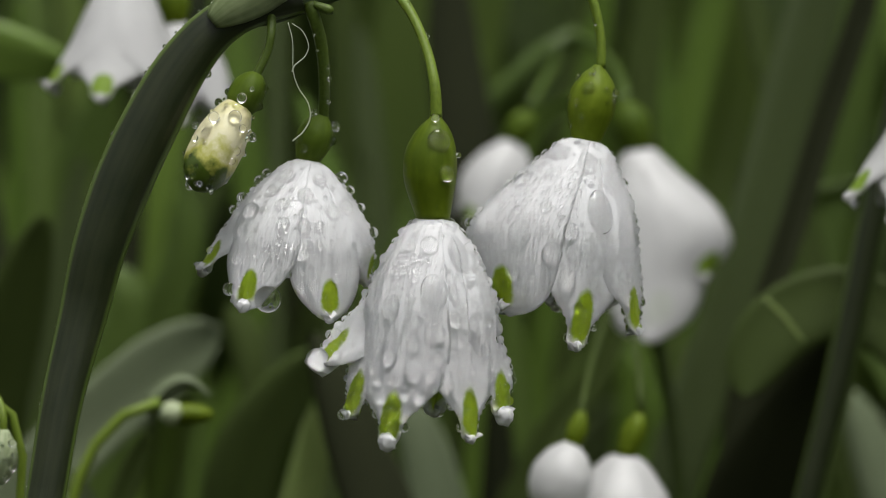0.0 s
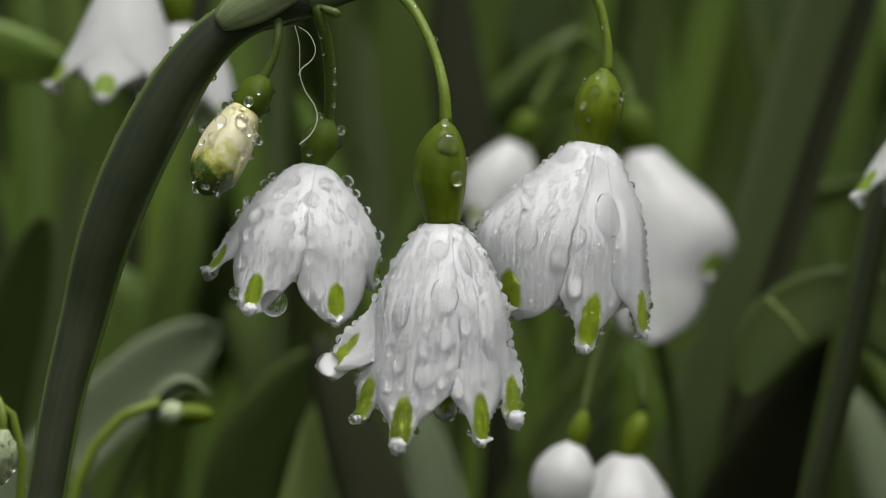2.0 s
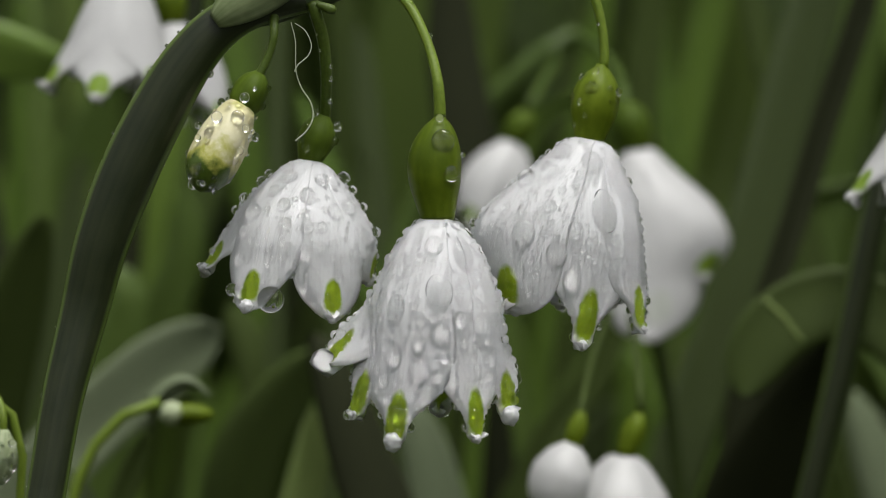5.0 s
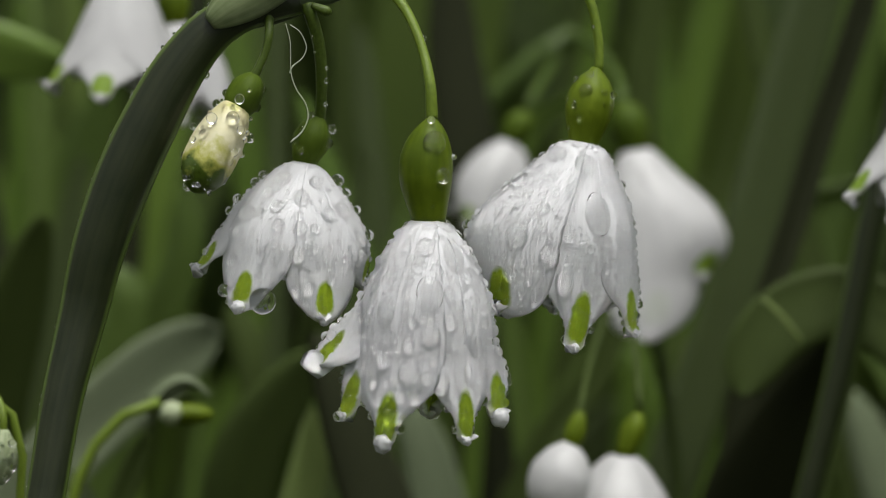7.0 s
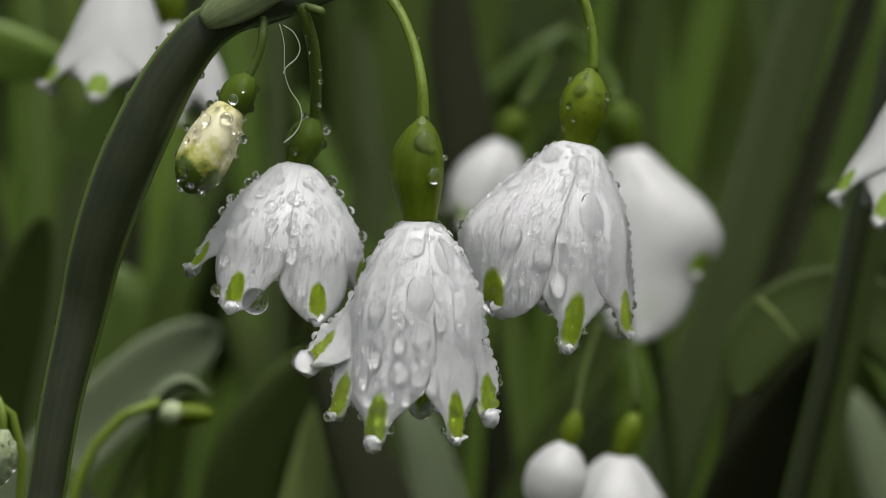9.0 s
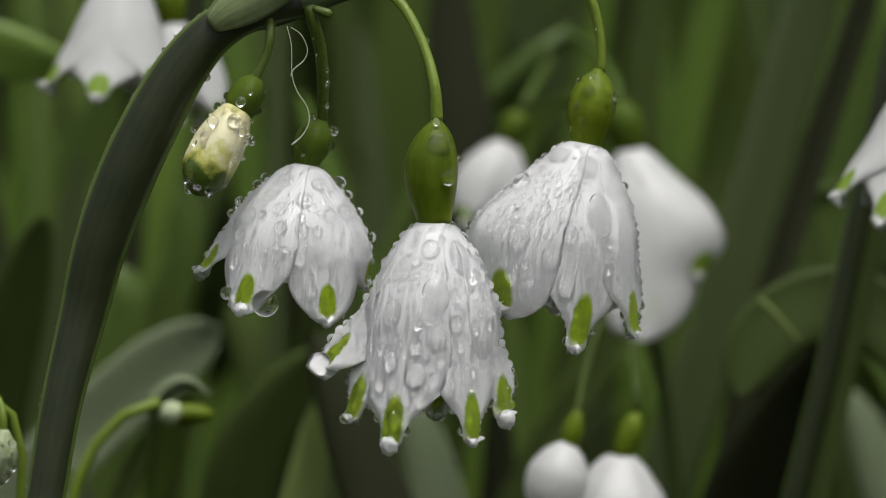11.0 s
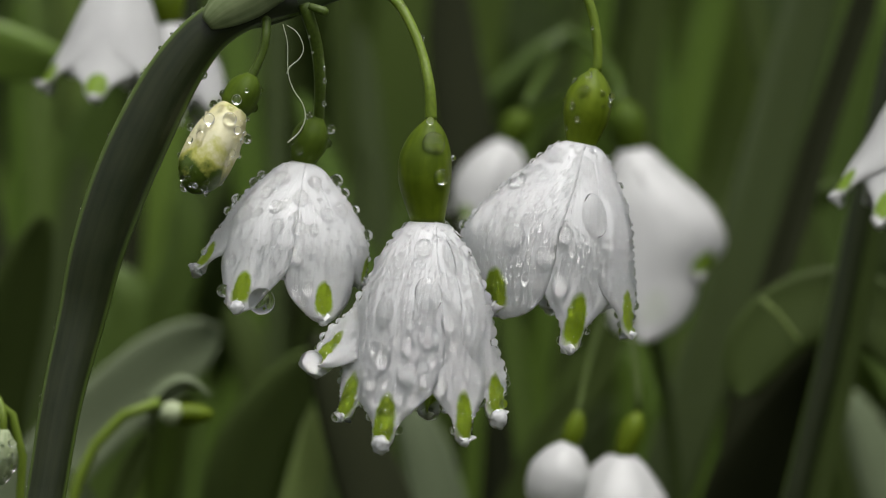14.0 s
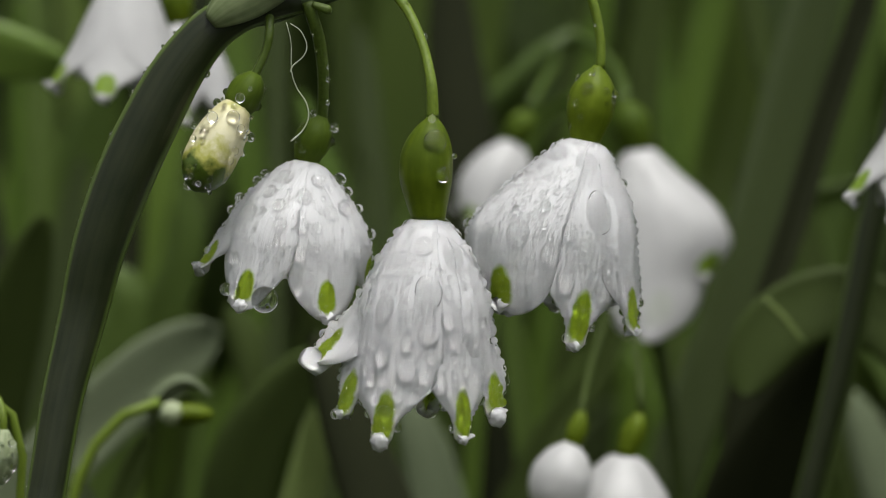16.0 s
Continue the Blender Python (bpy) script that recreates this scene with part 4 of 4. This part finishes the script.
# bud
bud_ped = spline([at(480, 22), at(480, 58, -0.001), at(474, 90, -0.001), at(460, 122, -0.001), at(448, 142, -0.001)], 24)
HEAD_PIECES.append(part("pedicel", tube("pedicel", bud_ped, lambda s: STEP * (9 - 1.5 * math.sin(3 * s)), 12), PEDICEL_DARK, STALK, "", head_at))
bud = part("bud", lathe("bud", at(428, 178, -0.001), at(346, 338, -0.003), [(0, 14 * STEP), (0.1, 29 * STEP), (0.3, 41 * STEP), (0.5, 46 * STEP), (0.75, 44 * STEP), (0.90, 31 * STEP), (0.97, 17 * STEP), (1, 5 * STEP)], 28, 28, 0.07),
           BUD, STALK, "closed cream bud with green tip", head_at)
HEAD_PIECES.append(bud)
part("ovary", lathe("ovary", at(456, 130, -0.001), at(422, 196, -0.001), [(0, 10 * STEP), (0.15, 22 * STEP), (0.4, 30 * STEP), (0.7, 31 * STEP), (0.9, 27 * STEP), (1, 20 * STEP)], 22, 16, 0.08), OVARY_DARK, bud)
rng = random.Random(5)
for u, v, r in ((416, 208, 12), (366, 238, 10), (397, 258, 10), (379, 208, 10), (353, 270, 8), (385, 290, 8), (430, 228, 7), (372, 262, 6), (410, 285, 7), (345, 245, 6), (428, 174, 9), (446, 158, 4), (418, 268, 8)):
    single_drop(drop_matrix(at(u, v, -0.0036), (0.1, -1, 0.15), r * STEP, 1.05, 0.7), bud, r * STEP)
for u, v, r in ((333, 300, 9), (336, 328, 9), (447, 243, 9), (458, 188, 9), (470, 157, 6), (404, 163, 7), (387, 182, 8), (346, 222, 7), (432, 272, 6), (328, 272, 6), (398, 318, 8)):
    single_drop(drop_matrix(at(u, v, -0.001), (math.copysign(0.9, u - 395), -0.5, 0), r * STEP, 1.0, 0.9, 0.0), bud, r * STEP)


for _ in range(80):
    s, a = rng.uniform(0.06, 0.95), rng.uniform(-1.5, 1.5)
    c = at(428, 178, -0.001).lerp(at(346, 338, -0.003), s)
    w = STEP * 45 * math.sin(math.pi * (0.14 + 0.74 * s)) ** 0.7
    n = Vector((0.88 * math.sin(a), -math.cos(a), 0.45 * -math.sin(a)))
    size = rng.uniform(2.2, 6.6) * STEP
    single_drop(drop_matrix(c + n * w * 0.98, n, size, 1.0, 0.75), bud, size)


# the three bells in focus
def main_flower(pivot, ovary, ovary_r, top, foot, y, profile, tepals, label, green, petal, bulge=None, bow=0):
    o, t, f = at(*ovary, y), at(*top, y), at(*foot, y)
    g = ovary_r * STEP
    me = lathe("flower", o, t.lerp(f, 0.012), [(0, 9 * STEP), (0.04, 12 * STEP), (0.09, g * 0.46), (0.17, g * 0.68), (0.27, g * 0.86), (0.38, g * 0.97), (0.5, g), (0.65, g * 0.96), (0.82, g * 0.80), (1, g * 0.62)], 32, 28, 0.035)
    for q in me.vertices:
        q.co.x += bow * STEP * math.sin(math.pi * max(0.0, min(1.0, (o.z - q.co.z) / (o.z - t.z))))
    fl = part("flower", me, green, STALK, label, at(*pivot, y))
    return fl, bell(fl, top, foot, y, profile, tepals, petal, 27, 70, bulge), (o, t, g)


def front_spot(tepals, u, v):
    """Where a line of sight from the front first meets the tepals, and the outward normal there."""
    best = None
    for grid in tepals:
        P = grid["P"]
        k = 1 + P[..., 1] / FAR
        uu, vv = P[..., 0] / (STEP * k) + 784, 441 - (P[..., 2] - HIGH) / (STEP * k)
        d = np.hypot(uu - u, vv - v)
        near = d < 4.0
        if near.any():
            y = np.where(near, P[..., 1] + d * STEP * 0.2, 9)
            j, i = np.unravel_index(np.argmin(y), y.shape)
            if best is None or y[j, i] < best[0]:
                best = (y[j, i], Vector(P[j, i]), Vector(grid["N"][j, i]))
    return best


def wet(fl, made, spots, rims, count, seed, sizes, bare, fine):
    """Water on a bell: the larger drops where they sit, and a scatter of small ones all round, in patches. bare: how much of its upper part stays clear. fine: how far the small ones outnumber the rest."""
    rng = random.Random(seed)
    grids = []
    for ob, place in made:
        P = np.array([[place(i / 60, j / 110) for i in range(61)] for j in range(111)], dtype=float)
        N = np.cross(np.gradient(P, axis=0), np.gradient(P, axis=1))
        N /= np.linalg.norm(N, axis=2, keepdims=True) + 1e-15
        grids.append({"P": P, "N": N})
    taken = []
    for u, v, r, *tall in spots:
        hit = front_spot(grids, u, v)
        if hit:
            size = r * STEP
            m = drop_matrix(hit[1], hit[2], size, tall[0] if tall else rng.uniform(1.0, 1.15), 0.34 if r > 22 else 0.55 if r > 17 else 0.8 if r > 12 else 0.95, 0.02)
            single_drop(m, fl, size)
            taken.append((hit[1], size * (tall[0] if tall else 1)))
    for u, v, r in rims:
        best = None
        for g in grids:
            P = g["P"]
            d = np.hypot(P[..., 0] / STEP + 784 - u, 441 - (P[..., 2] - HIGH) / STEP - v)
            j, i = np.unravel_index(np.argmin(d), d.shape)
            if best is None or d[j, i] < best[0]:
                best = (d[j, i], Vector(P[j, i]), Vector(g["N"][j, i]))
        if r < 18:
            single_drop(drop_matrix(best[1], best[2], r * STEP, 1.0, 0.95, 0.5), fl, r * STEP)
        else:
            hit = front_spot(grids, u - 8, v - 14)
            hang = at(u, v, (hit[1].y if hit else best[1].y) - 0.0009)
            single_drop(drop_matrix(hang, (0, -1, 0), r * STEP, 1.0, 0.95, 0.0), fl, r * STEP)
        taken.append((best[1], r * STEP))
    tiny, tries, placed = [], 0, 0
    while placed < count and tries < count * 30:
        tries += 1
        g = rng.choice(grids)
        j, i = int(110 * (0.03 + 0.95 * rng.random() ** 0.8)), rng.randint(2, 58)
        p, n = Vector(g["P"][j, i]), Vector(g["N"][j, i])
        if n.y > 0.35 and rng.random() < 0.7:
            continue
        patch = 0.5 + 0.9 * noise.noise(p * 420 + Vector((seed, 0, 0)))
        if rng.random() > patch + 0.45 or (j < 110 * bare * rng.uniform(0.3, 1.5) and abs(i - 30) < 22 and rng.random() < 0.85):
            continue
        size = (sizes[0] + (sizes[1] - sizes[0]) * rng.random() ** fine) * STEP
        if any((p - q).length < (r + size) * 0.98 for q, r in taken):
            continue
        taken.append((p, size))
        placed += 1
        m = drop_matrix(p, n, size, rng.uniform(0.9, 1.15), rng.uniform(0.75, 1.0), 0.1)
        if size > 4.0 * STEP:
            single_drop(m, fl, size)
        else:
            tiny.append(m)
    drop_film("spray", tiny, fl)


def ovary_drops(fl, axis, spots):
    o, t, g = axis
    for u, v, r, side in spots:
        p = at(u, v, 0)
        s = max(0.0, min(1.0, (o.z - p.z) / (o.z - t.z)))
        c = o.lerp(t, s)
        k = g * math.sin(math.pi * (0.12 + 0.72 * s)) ** 0.8
        dx = max(-0.98, min(0.98, (p.x - c.x) / max(k, 1e-6)))
        n = Vector((dx, -math.sqrt(max(0.02, 1 - dx * dx)), 0.05))
        single_drop(drop_matrix(c + n * k, n, r * STEP, 1.0, 0.9 if side else 0.4, 0.3 if side else 0.0), fl, r * STEP)


L_PIV, M_PIV, R_PIV = (527, 454), (736, 544), (1042, 158)
L_Y, M_Y, R_Y = 0.004, -0.005, 0.004
left_fl, left_tepals, left_axis = main_flower(L_PIV, (572, 202), 33, (543, 283), (515, 560), L_Y,
    ((0, 18), (0.04, 40), (0.14, 71), (0.29, 107), (0.44, 130), (0.6, 140), (0.8, 139), (1.0, 134)),
    [dict(ang=-29, tip=(433, 546), wide=76, out=14, shape=WEDGE, knob=13), dict(ang=28, tip=(588, 566), wide=74, deep=0.03, out=10, shape=CLOSED, knob=8),
     dict(ang=-72, tip=(350, 477), wide=68, deep=0.02, out=2, bend=0.62, twist=0.2, knob=9),
     dict(ang=80, tip=(652, 505), wide=84, deep=0.02, out=2, shape=CLOSED), dict(ang=142, tip=(590, 515), wide=84, deep=0.05), dict(ang=-142, tip=(440, 500), wide=84, deep=0.05)],
    "wide open white bell with green-spotted tepals", OVARY_DARK, PETAL_LEFT)
mid_fl, mid_tepals, mid_axis = main_flower(M_PIV, (772, 203), 47, (766, 384), (750, 784), M_Y,
    ((0, 18), (0.02, 31), (0.0575, 50), (0.11, 67), (0.165, 82), (0.225, 93), (0.29, 105), (0.39, 118), (0.54, 127), (0.66, 131), (0.8, 132), (1.0, 128)),
    [dict(ang=-22, tip=(684, 784), wide=90, out=16, knob=17), dict(ang=35, tip=(836, 776), wide=76, deep=0.03, out=10, knob=9), dict(ang=74, tip=(897, 738), wide=82, out=2, bend=0.6, twist=0.45, knob=18),
     dict(ang=-58, tip=(612, 738), wide=80, deep=0.02, out=4, bend=0.6, twist=0.2, knob=8), dict(ang=-86, tip=(562, 642), wide=80, deep=0.04, out=4, bend=0.5, twist=0.5, shape=BLUNT, knob=7), dict(ang=165, tip=(770, 740), wide=95, deep=0.05)],
    "long white bell thick with drops and green-spotted tepals", OVARY, PETAL_MID, None, -7)
right_fl, right_tepals, right_axis = main_flower(R_PIV, (1060, 116), 43, (1037, 246), (978, 566), R_Y,
    ((0, 18), (0.015, 32), (0.05, 47), (0.17, 75), (0.33, 105), (0.48, 123), (0.62, 130), (0.8, 130), (1.0, 127)),
    [dict(ang=-44, tip=(884, 553), wide=106, out=4, shape=BLUNT, knob=0), dict(ang=22, tip=(1018, 618), wide=86, deep=0.03, out=12, knob=10), dict(ang=66, tip=(1130, 592), wide=76, deep=0.01, out=4, knob=7, twist=0.2),
     dict(ang=-98, tip=(836, 485), wide=88, deep=0.02, out=0, shape=BLUNT, knob=0), dict(ang=122, tip=(1080, 545), wide=84, deep=0.05), dict(ang=180, tip=(985, 545), wide=90, deep=0.06)],
    "white bell spread to one side with green-spotted tepals", OVARY, PETAL_RIGHT, (0.36, -88, 1.05))

wet(left_fl, left_tepals,
    [(508, 310, 15), (568, 317, 13), (481, 336, 12), (544, 345, 15), (498, 360, 13), (443, 373, 16), (589, 372, 14), (538, 376, 9), (501, 392, 12), (539, 399, 13), (569, 400, 10),
     (429, 406, 11), (395, 409, 10), (615, 366, 14), (492, 427, 8), (567, 435, 8.5), (535, 447, 15), (466, 370, 8), (418, 456, 11), (393, 468, 9), (511, 485, 8), (559, 504, 12),
     (532, 508, 10), (551, 533, 8), (419, 514, 11), (578, 523, 6), (650, 440, 10), (596, 490, 10), (515, 333, 5)],
    [(602, 316, 12), (618, 338, 9), (637, 367, 8), (663, 411, 10), (452, 317, 9), (471, 307, 9), (429, 352, 10), (413, 373, 8), (474, 530, 24), (358, 487, 9), (372, 445, 7), (432, 350, 6), (412, 512, 12)], 1000, 31, (1.2, 6.0), 0.30, 1.9)
wet(mid_fl, mid_tepals,
    [(770, 514, 24, 1.35), (690, 545, 18, 1.5), (805, 515, 11, 1.4), (808, 567, 15, 1.1), (772, 589, 19, 1.15), (730, 608, 13, 1.4), (841, 573, 10, 1.6), (731, 657, 20, 1.2),
     (765, 665, 12, 1.1), (794, 680, 14, 1.5), (669, 671, 11, 1.4), (743, 702, 13, 1), (735, 568, 10, 1), (760, 433, 17, 1.1), (811, 447, 18, 1.8), (815, 608, 10, 1.1), (685, 632, 16, 1.3),
     (855, 603, 8, 1.3), (839, 654, 9, 1.5), (654, 608, 7, 1.5), (819, 662, 7, 1), (886, 582, 6, 1.2), (854, 525, 6, 1.5), (651, 587, 7, 1.3), (772, 690, 7, 1.3), (665, 560, 6, 1.4), (705, 735, 13, 1.3), (734, 406, 7, 1), (712, 410, 10, 1), (678, 476, 11, 1.1), (656, 488, 8, 1.1)],
    [(562, 637, 21), (634, 654, 9), (600, 592, 10), (634, 514, 8), (723, 750, 9), (775, 729, 10), (802, 751, 8), (697, 722, 13), (827, 722, 8), (894, 705, 9), (890, 682, 8), (632, 695, 8), (614, 728, 10), (878, 600, 7),
     (868, 540, 7), (826, 440, 9), (845, 480, 7)], 1700, 32, (2.2, 11.0), 0.30, 1.15)
wet(right_fl, right_tepals,
    [(987, 268, 18, 0.9), (1043, 287, 20, 1.1), (973, 305, 10, 1), (963, 364, 13, 1), (918, 411, 21, 1.2), (1011, 407, 15, 1.2), (1066, 376, 24, 1.7), (979, 450, 19, 1.2), (1005, 498, 17, 1.5),
     (904, 484, 15, 1), (872, 450, 9, 1.1), (927, 461, 8, 1.3), (939, 490, 9, 1), (925, 515, 9, 1), (984, 541, 11, 1), (995, 574, 12, 1), (1046, 476, 8, 1), (1059, 487, 9, 1), (1080, 471, 10, 1),
     (985, 334, 8, 1.4), (1081, 529, 8, 1), (1065, 510, 8, 1), (888, 367, 9, 1.3)],
    [(854, 374, 8), (834, 395, 10), (876, 412, 10), (916, 372, 8), (930, 320, 16), (1021, 541, 8), (1108, 568, 7), (882, 535, 8), (905, 548, 10), (1118, 420, 7), (1120, 470, 6), (1110, 350, 9),
     (1060, 585, 7), (1120, 500, 6)], 1600, 33, (2.0, 9.0), 0.18, 1.25)
ovary_drops(mid_fl, mid_axis, [(777, 255, 20, 0), (791, 313, 14, 0), (771, 214, 7, 0), (733, 294, 4, 0), (728, 308, 3.5, 0), (810, 280, 5, 1), (740, 300, 3, 0), (774, 365, 4, 0)])
ovary_drops(right_fl, right_axis, [(1042, 158, 12, 0), (1075, 160, 6, 0), (1025, 135, 6, 1), (1050, 126, 7, 0), (1090, 165, 7, 1), (1088, 178, 5, 1), (1022, 182, 6, 0), (1010, 172, 5, 1), (1050, 195, 4, 0),
                                   (1030, 206, 5, 0), (1068, 196, 4, 0), (1012, 222, 4, 1), (1075, 183, 4, 0)])
ovary_drops(left_fl, left_axis, [(592, 224, 9, 1), (592, 250, 9, 1), (536, 262, 8, 0), (528, 246, 7, 1), (556, 195, 8, 1), (540, 225, 7, 1), (568, 275, 9, 0), (573, 284, 4, 0), (548, 282, 5, 0)])

# pedicels, in short pieces that bend
bending("pedicel", spline([at(548, 6), at(553, 22), at(567, 70, 0.001), at(573, 120, 0.002), at(574, 165, 0.003), at(572, 208, L_Y)], 37), lambda s: STEP * (11.5 - 2 * s), PEDICEL_DARK, 6,
        pedicel_field(LEFT, at(*L_PIV, L_Y)), sides=14)
bending("pedicel", spline([at(664, -30), at(690, -20, -0.001), at(716, 6, -0.002), at(738, 45, -0.003), at(757, 95, -0.004), at(769, 150, -0.005), at(772, 207, M_Y)], 49),
        lambda s: STEP * (11 - 2.2 * math.sin(math.pi * s)), PEDICEL, 8, pedicel_field(MIDDLE, at(*M_PIV, M_Y)), sides=14)
bending("pedicel", spline([at(668, -34), at(740, -95, 0.001), at(850, -140, 0.002), at(950, -120, 0.003), at(1018, -60, 0.004), at(1048, 0, 0.004), at(1060, 50, 0.004), at(1064, 90, 0.004), at(1063, 122, R_Y)], 61),
        lambda s: STEP * 8.6, PEDICEL, 10, pedicel_field(RIGHT, at(*R_PIV, R_Y)), sides=14)

# drops along the pedicels and the stem's rims, riding on their pieces
def ride(u, v, r, y, normal, flat=0.8):
    """A drop on the nearest bending piece."""
    p = at(u, v, y)
    ob = min((b for b in BENDING), key=lambda b: ((b[1] + b[2]) / 2 - p).length)[0]
    m = drop_matrix(p, normal, r * STEP, 1.0, flat, 0.2)
    single_drop(m, ob, r * STEP)


for u, v, r, nx in ((755, 64, 6, 0.7), (722, 8, 5, 0.2), (736, 30, 3.5, 0.6), (738, 52, 3, -0.7), (582, 118, 4, 1), (582, 140, 5, 1), (581, 180, 5, 1), (556, 62, 3, -1), (562, 90, 3, -1), (1054, 44, 3, -0.5)):
    ride(u, v, r, -0.0004 - (0.002 if 700 < u < 800 else 0), (nx, -0.4, 0))
rng = random.Random(77)
k = 0
for n, (a, b) in enumerate(zip(STEM_LINE[34:], STEM_LINE[35:])):
    d = (b - a).normalized()
    side = d.cross(Vector((0, 1, 0))).normalized()
    for sgn in (-1, 1):
        for q in range(4):
            if rng.random() < (0.6 if side.x * sgn < 0 else 0.15) * (0.4 + 1.6 * max(0.0, noise.noise(a * 260))):
                c = a.lerp(b, rng.random())
                w = stem_radius((34 + n) / 119) * 1.09
                size = (1.0 + 3.2 * rng.random() ** 4) * STEP
                ob = min((bp for bp in BENDING if bp[0].name.startswith("stem")), key=lambda bp: ((bp[1] + bp[2]) / 2 - c).length)[0]
                single_drop(drop_matrix(c + side * sgn * w, side * sgn, size, 1.0, 0.9, 0.2), ob, size)
ride(183, 281, 5, 0, (-1, -0.2, 0.3), 0.9)
ride(366, 131, 8, 0, (1, -0.4, -0.3), 0.9)
ride(208, 233, 5, 0, (-1, -0.2, 0.3), 0.9)
ride(248, 160, 4, 0, (-1, -0.2, 0.3), 0.9)


# ---- what sways ----
F_SWAY = (0, 1, 3.5, 7.5, 4, 2.5, -1.6, -9, -7.6, -3, -2, 0, 0.5, -3, -1.5, -7, -6, -6, -5, -2, 3.8, 3, -0.5, -10, -13.8, -3, 4, 4.6)
G_SWAY = (0, 0, 2, 5, 6, 5, 3, 2, -1, -1, -2, -4, 3, -10, -9, -15, -12, -11, -9, -2, 1, 1, 0, -8, -26, -14, -2, 0)
H_SWAY = (0, 2, 3, 14, 11, 3, 2, 0, 0, 8, 5, 0, 13, -15, -10, -24, -22, -24, -15, -3, 0, 5, 0, -24, -59, -29, -12, 0)


def sway(ob, table, share=1.0, high=0.40):
    """Leans a thing about its foot so that its top goes to the side by the table's steps."""
    y = HOME[ob].y
    p = HOME[ob]
    walk(ob, [(t, pose(p.x, p.y, p.z, 0, math.degrees(math.atan2(d * share * STEP * (1 + y / FAR), high)), 0)) for t, d in zip(SLOW_TIMES, table)])


def motions():
    for ob, a, b, s0, s1, field in BENDING:
        mid, rows = (a + b) / 2, []
        rest = math.atan2(b.z - a.z, b.x - a.x)
        for row, t in enumerate(TIMES):
            p, q = field(a, s0, row), field(b, s1, row)
            turn = rest - math.atan2(q.z - p.z, q.x - p.x)
            turn = (turn + math.pi) % (2 * math.pi) - math.pi
            c = HOME[ob] - mid + (p + q) / 2 - ROOT
            rows.append((t, pose(c.x, c.y, c.z, 0, math.degrees(turn), 0)))
        walk(ob, rows)
    for ob, table in ((left_fl, LEFT), (mid_fl, MIDDLE), (right_fl, RIGHT)):
        o = HOME[ob] - ROOT
        walk(ob, [(t, pose(o.x + du * STEP, o.y, o.z - dv * STEP, 0, turn, 0)) for t, (du, dv, turn) in zip(TIMES, table)])
    for ob in HEAD_PIECES:
        o = HOME[ob] - ROOT
        walk(ob, [(t, pose(o.x + du * STEP, o.y, o.z - dv * STEP)) for t, (du, dv) in zip(TIMES, HEAD)])
    sway(TOP_LEFT, F_SWAY)
    sway(BACK, G_SWAY)
    sway(EDGE, H_SWAY)
    sway(LOW, G_SWAY, 0.6)
    sway(SWAY_LEAF, G_SWAY, 0.9)
    sway(ROUND_LEAF, G_SWAY, 0.7)


motions()
